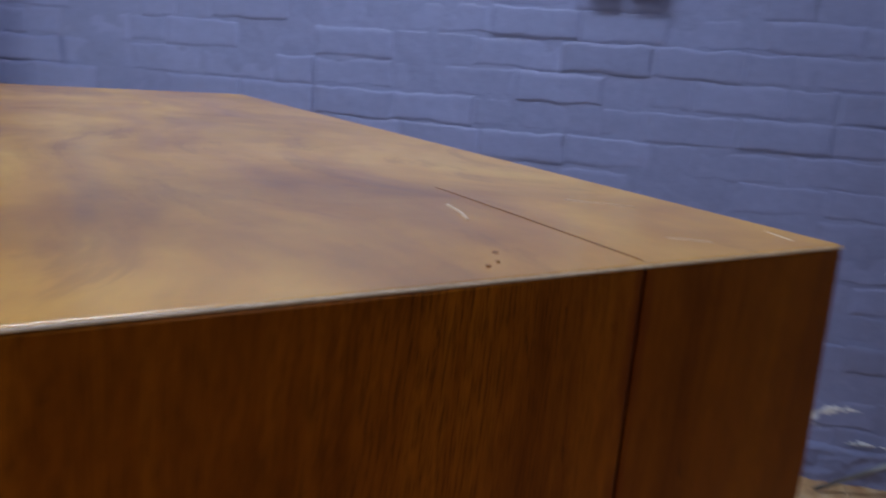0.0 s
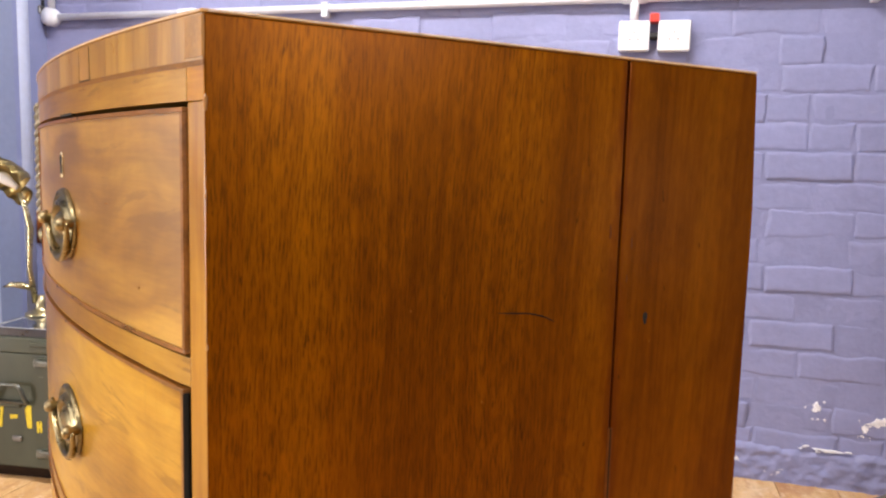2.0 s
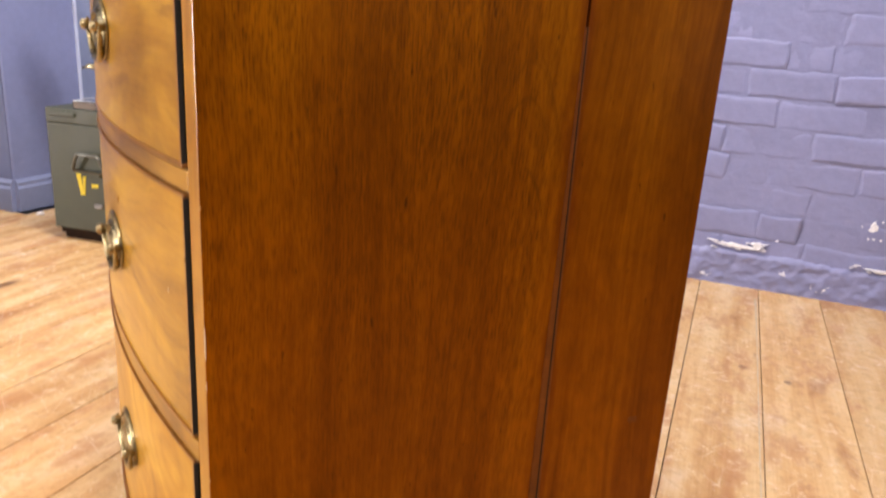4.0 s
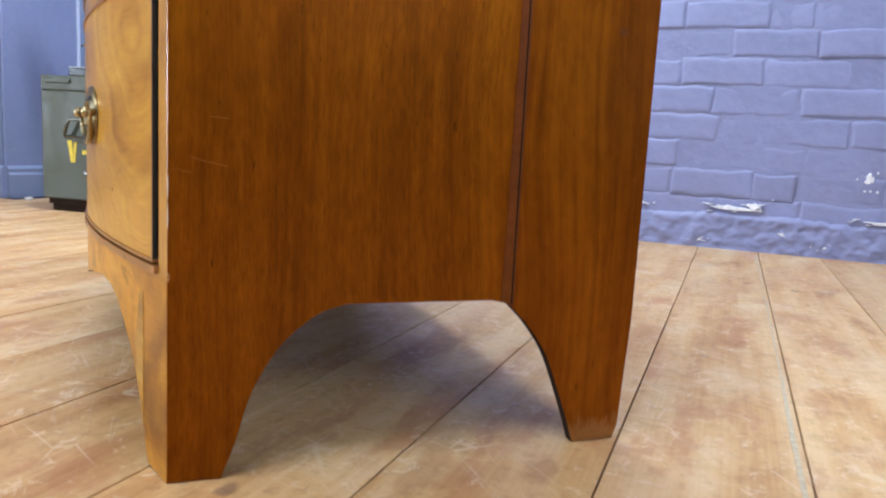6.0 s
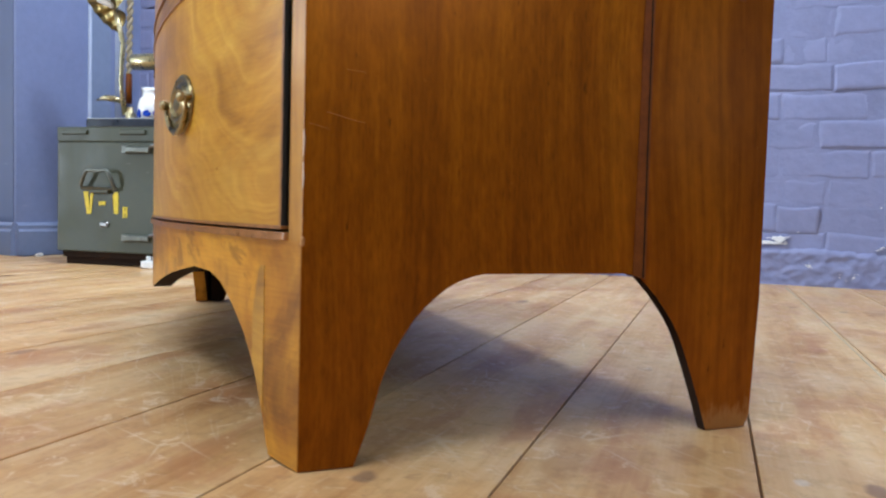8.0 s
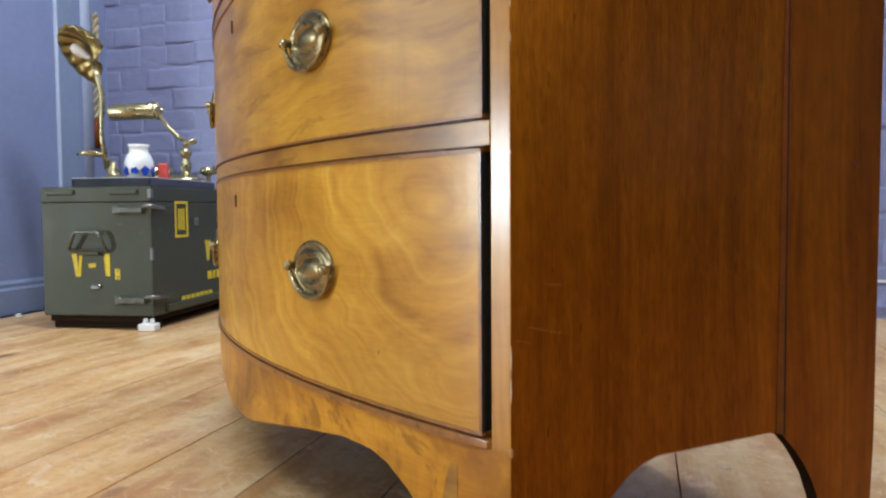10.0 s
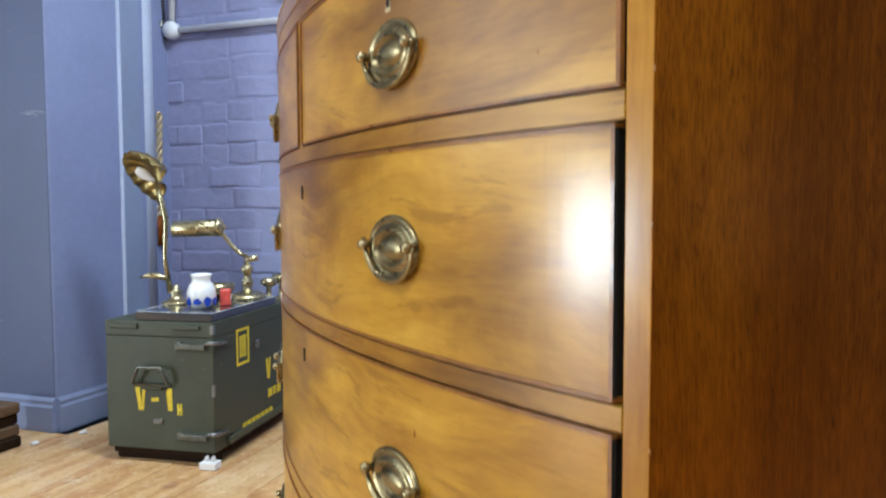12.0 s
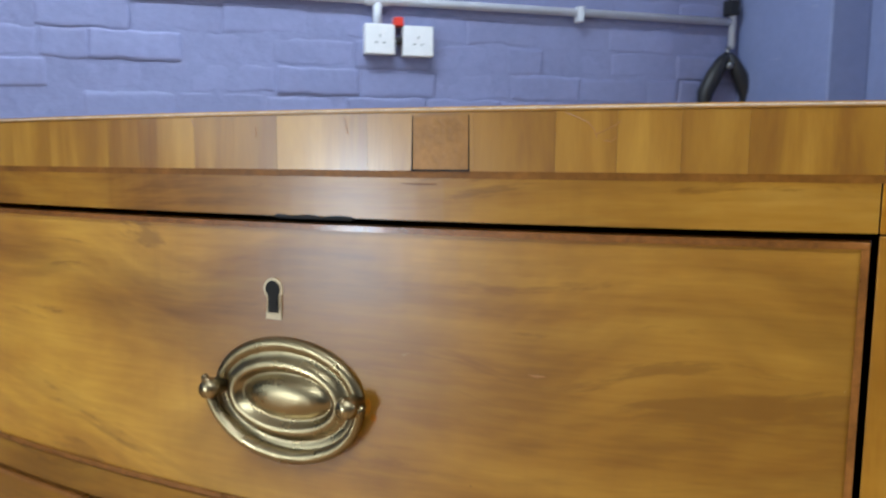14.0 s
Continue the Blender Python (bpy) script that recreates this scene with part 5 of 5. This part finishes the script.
part("pivot", tube([(0, -0.034, 0.200), (0, 0.006, 0.200)], 0.012, 12), M_steel, t, "steel pivot", True)
part("hook", tube([(0, -0.012, 0.215), (0, -0.012, 0.262)], [0.010, 0.008], 10), M_steel, t, "steel hook", True)

# pale rope hanging by the casing
M_rope = plain("pale_rope", (0.36, 0.30, 0.20), 0.9, vary=0.35, scale=160)
t = room_thing("hanging_rope", "pale twisted rope with a wooden handle hanging by the casing", "rope", -2.0, 1.962, 0)
for k in range(2):
    pts = [(0.012 * math.sin(z * 2.2) + 0.007 * math.cos(z * 95 + math.pi * k), -0.012 + 0.007 * math.sin(z * 95 + math.pi * k), 0.70 + z) for z in [i * 0.006 for i in range(72)]]
    part("strand", tube(pts, 0.0075, 8), M_rope, t, "", True)
part("handle", tube([(0, -0.012, 0.60), (0.0, -0.012, 0.72)], [0.016, 0.014], 12), M_filler, t, "brown wooden handle", True)

# things by the right-hand corner of the wall
M_copper = plain("brown_lacquered_metal", (0.20, 0.07, 0.03), 0.35, 0.3, 0.3, 30)
t = room_thing("shell_case", "brown upright cylinder with pale and yellow bands standing on the floor", "cylinder", 1.285, 1.90, 0)
part("case", lathe([(0.0, 0.0), (0.052, 0.0), (0.055, 0.012), (0.050, 0.02), (0.049, 0.26), (0.0, 0.26)], 28), M_copper, t, "", True)
part("yellow_band", lathe([(0.046, 0.262), (0.0505, 0.262), (0.0505, 0.33), (0.046, 0.33)], 28), M_yellow, t, "dull yellow band", True)
part("pale_band", lathe([(0.044, 0.332), (0.049, 0.332), (0.0465, 0.43), (0.042, 0.43)], 28), M_white, t, "pale label", True)
part("shoulder", lathe([(0.0, 0.26), (0.045, 0.26), (0.045, 0.43), (0.040, 0.50), (0.030, 0.54), (0.028, 0.60), (0.0, 0.60)], 28), M_copper, t, "", True)
t = room_thing("cable_hoop", "black cable coiled into a hoop against the wall", "cable", 1.225, 1.955, 0.40)
part("coil", tube([(0.105 * math.cos(a), 0.012 * math.sin(3 * a), 0.165 * math.sin(a)) for a in [2 * math.pi * i / 48 for i in range(48)]], 0.0075, 8, closed=True), M_blackp, t, "", True)
part("tail", tube([(-0.02, 0, -0.16), (0.06, -0.05, -0.22), (0.14, -0.12, -0.20)], 0.0075, 8), M_blackp, t, "", True)
t = room_thing("metal_rod", "grey metal rod leaning low against the wall", "rod", 0, 0, 0)
part("rod", tube([(0.905, 1.93, 0.008), (1.13, 1.945, 0.135), (1.27, 1.95, 0.215)], [0.006, 0.009, 0.012], 10), M_steel, t, "", True)
part("fork", tube([(1.12, 1.942, 0.13), (1.17, 1.93, 0.10), (1.24, 1.92, 0.115)], 0.006, 8), M_steel, t, "", True)

# brown slatted crate at the edge of the pier
M_crate = plain("weathered_brown_board", (0.105, 0.062, 0.034), 0.7, vary=0.4, scale=25)
t = room_thing("slatted_crate", "small brown slatted wooden crate on the floor", "crate", -2.095, 1.215, 0)
for i in range(4):
    part("slat", box(-0.11 + 0.004 * (i % 2), 0.11 - 0.006 * (i % 3), -0.066, 0.066, i * 0.0355, 0.0345 + i * 0.0355, 0.009, 3), (M_dark, M_crate)[i % 2], t, "rough wooden slat")
rng = random.Random(9)
for i, (x, y) in enumerate(((-1.955, 1.30), (-1.90, 1.44), (-1.87, 1.56), (-2.08, 1.10))):
    t = room_thing("plaster_crumb", "small white crumb of plaster on the floor", "debris", x, y, 0, "plaster crumbs")
    bm = bmesh.new()
    bmesh.ops.create_icosphere(bm, subdivisions=2, radius=0.013)
    for v in bm.verts:
        v.co *= 0.7 + 0.5 * rng.random()
        v.co.z = max(v.co.z * 0.6, -0.006) + 0.006
    part("crumb", bm, M_chip, t)

# ---- pieces: bricks, paint chips, boards ----
COURSE, JOINT_W = 0.0840, 0.0030


def brick_mesh(length, seed):
    """A brick under many coats of paint: soft lumpy face, ragged rounded arris sinking into the mortar."""
    rng = random.Random(seed)
    h = COURSE - JOINT_W
    n = 11 if length > 0.15 else 5
    edge = [0.0, 0.003, 0.007, 0.012, 0.019]
    xs = edge + [0.019 + (length - 0.038) * i / n for i in range(1, n)] + [length - e for e in reversed(edge)]
    zs = edge + [h * 0.36, h * 0.5, h * 0.64] + [h - e for e in reversed(edge)]
    shift = Vector((rng.uniform(0, 50), rng.uniform(0, 50), rng.uniform(0, 50)))
    soft = [rng.uniform(0.004, 0.012) for _ in range(4)]
    bm = bmesh.new()
    grid = []
    for z in zs:
        row = []
        for x in xs:
            p = Vector((x, 0, z))
            wave = noise.noise_vector(p * 17 + shift) * 0.0075 + noise.noise_vector(p * 55 + shift) * 0.0030
            lump = noise.fractal(p * 13 + shift, 0.9, 2.0, 4) * 0.0015
            fall = max(max(0.0, 1 - d / r) ** 1.6 for d, r in zip((x, length - x, z, h - z), soft)) * 0.0034
            row.append(bm.verts.new((x - length / 2 + wave.x, fall + lump, z - h / 2 + wave.z)))
        grid.append(row)
    for a, b in zip(grid, grid[1:]):
        for i in range(len(xs) - 1):
            bm.faces.new((a[i], a[i + 1], b[i + 1], b[i]))
    return finish(bm, "brick", M_brick, True)


def brick_pose(x, row, z, rng):
    """Where a brick sits: mostly flush, now and then proud with its lower edge tipped out."""
    proud = rng.choice((-0.0055, -0.0035, -0.0018, -0.0008, 0.0, 0.0006, 0.0012, 0.0018, 0.0024))
    tip = rng.uniform(0.012, 0.045) if rng.random() < 0.4 else rng.uniform(-0.010, 0.010)
    lift = rng.uniform(-0.003, 0.003) + 0.009 * noise.noise(Vector((x * 1.6, row * 0.35, 2.5)))
    m = Matrix.Translation((x, WALL + proud, z + lift)) @ Matrix.Rotation(rng.uniform(-0.016, 0.016), 4, "Y")
    return m @ Matrix.Rotation(rng.uniform(-0.007, 0.007), 4, "Z") @ Matrix.Rotation(tip, 4, "X")


STRETCH = [brick_mesh(0.240 - JOINT_W, s) for s in range(16)]
HEAD = [brick_mesh(0.120 - JOINT_W, 20 + s) for s in range(8)]
rng = random.Random(2)
rest = bmesh.new()
for row in range(1, 32):
    z = 0.118 + COURSE * (row - 0.5) - 0.042
    header = False
    x = -2.07 + (0.0 if row % 2 else -0.113) + rng.uniform(-0.02, 0.02)
    while x < RIGHT:
        short = header or rng.random() < 0.27
        ln = 0.120 if short else 0.240
        if x + ln > -2.09 and x + ln < RIGHT + 0.10:
            m = brick_pose(x + ln / 2, row, z, rng)
            me = rng.choice(HEAD if short else STRETCH)
            if row <= 19:
                ob = new("brick", me)
                ob.parent = wall_brick
                ob.matrix_local = m
            else:
                old = len(rest.verts)
                rest.from_mesh(me)
                rest.verts.ensure_lookup_table()
                bmesh.ops.transform(rest, matrix=m, verts=rest.verts[old:])
        x += ln
ob = part("upper_bricks", rest, M_brick, wall_brick, "rows of painted brick high on the wall", True)
tagged(ob, kind="stuff")

def lumpy_sheet(x0, x1, z0, z1, step, depth):
    """A sheet facing the room whose depth is given point by point."""
    nx, nz = int((x1 - x0) / step), int((z1 - z0) / step)
    verts = [(x0 + (x1 - x0) * i / nx, WALL + depth(x0 + (x1 - x0) * i / nx, z0 + (z1 - z0) * k / nz), z0 + (z1 - z0) * k / nz) for k in range(nz + 1) for i in range(nx + 1)]
    faces = [(k * (nx + 1) + i, k * (nx + 1) + i + 1, (k + 1) * (nx + 1) + i + 1, (k + 1) * (nx + 1) + i) for k in range(nz) for i in range(nx)]
    me = bpy.data.meshes.new("sheet")
    me.from_pydata(verts, [], faces)
    me.materials.append(M_mortar)
    me.polygons.foreach_set("use_smooth", [True] * len(faces))
    return me


# mortar smeared unevenly between the bricks, and the lumpy rendered foot of the wall
part("mortar_bed", lumpy_sheet(-2.07, RIGHT + 0.02, 0.06, 2.70, 0.014, lambda x, z: 0.0017 + 0.0026 * noise.fractal(Vector((x * 9, 3.3, z * 9)), 0.8, 2.2, 4)), M_mortar, wall_brick, "painted mortar between the bricks")
part("rendered_foot", lumpy_sheet(-2.07, RIGHT + 0.02, -0.004, 0.150, 0.006, lambda x, z: -0.011 + 0.0062 * noise.fractal(Vector((x * 22, 8.1, z * 34)), 0.55, 2.1, 5) + max(0.0, z - 0.098 - 0.014 * noise.noise(Vector((x * 7, 1.2, 0)))) * 0.9), M_mortar, wall_brick, "lumpy painted render along the foot of the wall")


def chip(x, z, rx, rz, seed, tilt=0.0):
    """A patch of bare plaster: one ragged core and loose specks round it."""
    r = random.Random(seed)
    bm = bmesh.new()
    for k in range(7):
        g = 0.78 if k == 0 else r.uniform(0.08, 0.22)
        cx, cz = (0.0, 0.0) if k == 0 else (r.uniform(-1.1, 1.1) * rx, r.uniform(-1.1, 1.1) * rz)
        ring = [(cx + a, cz + b) for a, b in blob(r, rx * g, max(rz * g, 0.0022), 14, 0.7)]
        low = [bm.verts.new((a, 0.006, b)) for a, b in ring]
        top = [bm.verts.new((cx + (a - cx) * 0.8, -0.0016 - 0.0012 * r.random(), cz + (b - cz) * 0.8)) for a, b in ring]
        for i in range(14):
            bm.faces.new((low[i], low[(i + 1) % 14], top[(i + 1) % 14], top[i]))
        bm.faces.new(top)
    foot = 0.010 if z < 0.15 else 0.0
    bmesh.ops.transform(bm, matrix=Matrix.Translation((x, WALL - foot, z)) @ Matrix.Rotation(tilt, 4, "Y"), verts=bm.verts)
    part("paint_chip", bm, M_chip, wall_brick, "white patch of bare plaster")


for args in ((0.40, 0.128, 0.115, 0.013, 1, 0.02), (0.46, 0.138, 0.05, 0.018, 2, -0.1), (0.93, 0.215, 0.065, 0.028, 3, -0.25), (0.895, 0.190, 0.018, 0.030, 4), (0.985, 0.225, 0.035, 0.010, 5),
             (1.10, 0.580, 0.085, 0.040, 6, 0.1), (1.03, 0.625, 0.025, 0.030, 7), (1.09, 0.535, 0.030, 0.030, 8), (1.18, 0.590, 0.05, 0.014, 9), (0.76, 0.240, 0.03, 0.035, 10), (0.80, 0.115, 0.07, 0.008, 11),
             (0.66, 0.030, 0.03, 0.012, 12), (0.30, 0.022, 0.05, 0.008, 13), (0.12, 0.125, 0.04, 0.007, 14), (0.545, 0.060, 0.02, 0.010, 15), (-0.1, 0.10, 0.03, 0.006, 16), (1.04, 0.128, 0.05, 0.007, 17)):
    chip(*args)

strip = []
rng = random.Random(3)
for i in range(60):
    y = 0.15 + 1.75 * i / 59
    strip.append((0.4780 - 0.0010 - 0.0035 * (0.5 + 0.5 * math.sin(i * 0.23)) * (0.5 + 0.5 * math.sin(i * 0.11 + 1)) - 0.0012 * rng.random(), y))
for i in reversed(range(60)):
    strip.append((0.4785, 0.15 + 1.75 * i / 59))
part("worn_strip", prism(strip, "z", -0.004, 0.0003), M_dust, floor, "pale rubbed edge of a floorboard")

BOARD = 0.1735
rng = random.Random(8)


def board_mesh(length, seed):
    rng = random.Random(seed)
    w = BOARD / 2 - 0.0008 - 0.0004 * rng.random()
    bm = bmesh.new()
    prof = ((-w, -0.022), (-w, -0.0008), (-w + 0.0007, -0.0002), (0.0, rng.uniform(-0.0008, 0.0)), (w - 0.0007, -0.0002), (w, -0.0008), (w, -0.022))
    ends = [[bm.verts.new((x, y, z)) for x, z in prof] for y in (0.0, length / 2, length)]
    for a, b in zip(ends, ends[1:]):
        for k in range(len(prof) - 1):
            bm.faces.new((a[k], a[k + 1], b[k + 1], b[k]))
    bm.faces.new(ends[0])
    bm.faces.new(ends[-1])
    return finish(bm, "floorboard", M_floor)


LENGTHS = (3.40, 2.60, 2.9, 3.0)
SHAPES = {ln: [board_mesh(ln - 0.002, int(ln * 100) + s) for s in range(3)] for ln in LENGTHS}
CUT = {}
rng = random.Random(12)
for k in range(-24, 20):
    x = -0.0356 + BOARD * (k + 0.5)
    if x < -4.15 or x > 3.15:
        continue
    y = 2.02 if LEFT < x < RIGHT else 1.42 if x < LEFT else 1.58
    first = LENGTHS[(k * 7) % 4]
    for ln in (first, round(y - first + SOUTH, 2)):
        if ln not in SHAPES and ln not in CUT:
            CUT[ln] = [board_mesh(ln - 0.002, int(ln * 100))]
        ob = new("floorboard", rng.choice(SHAPES[ln] if ln in SHAPES else CUT[ln]))
        ob.parent = floor
        ob.matrix_local = Matrix.Translation((x, y - ln, rng.uniform(-0.0006, 0.0)))
        y -= ln
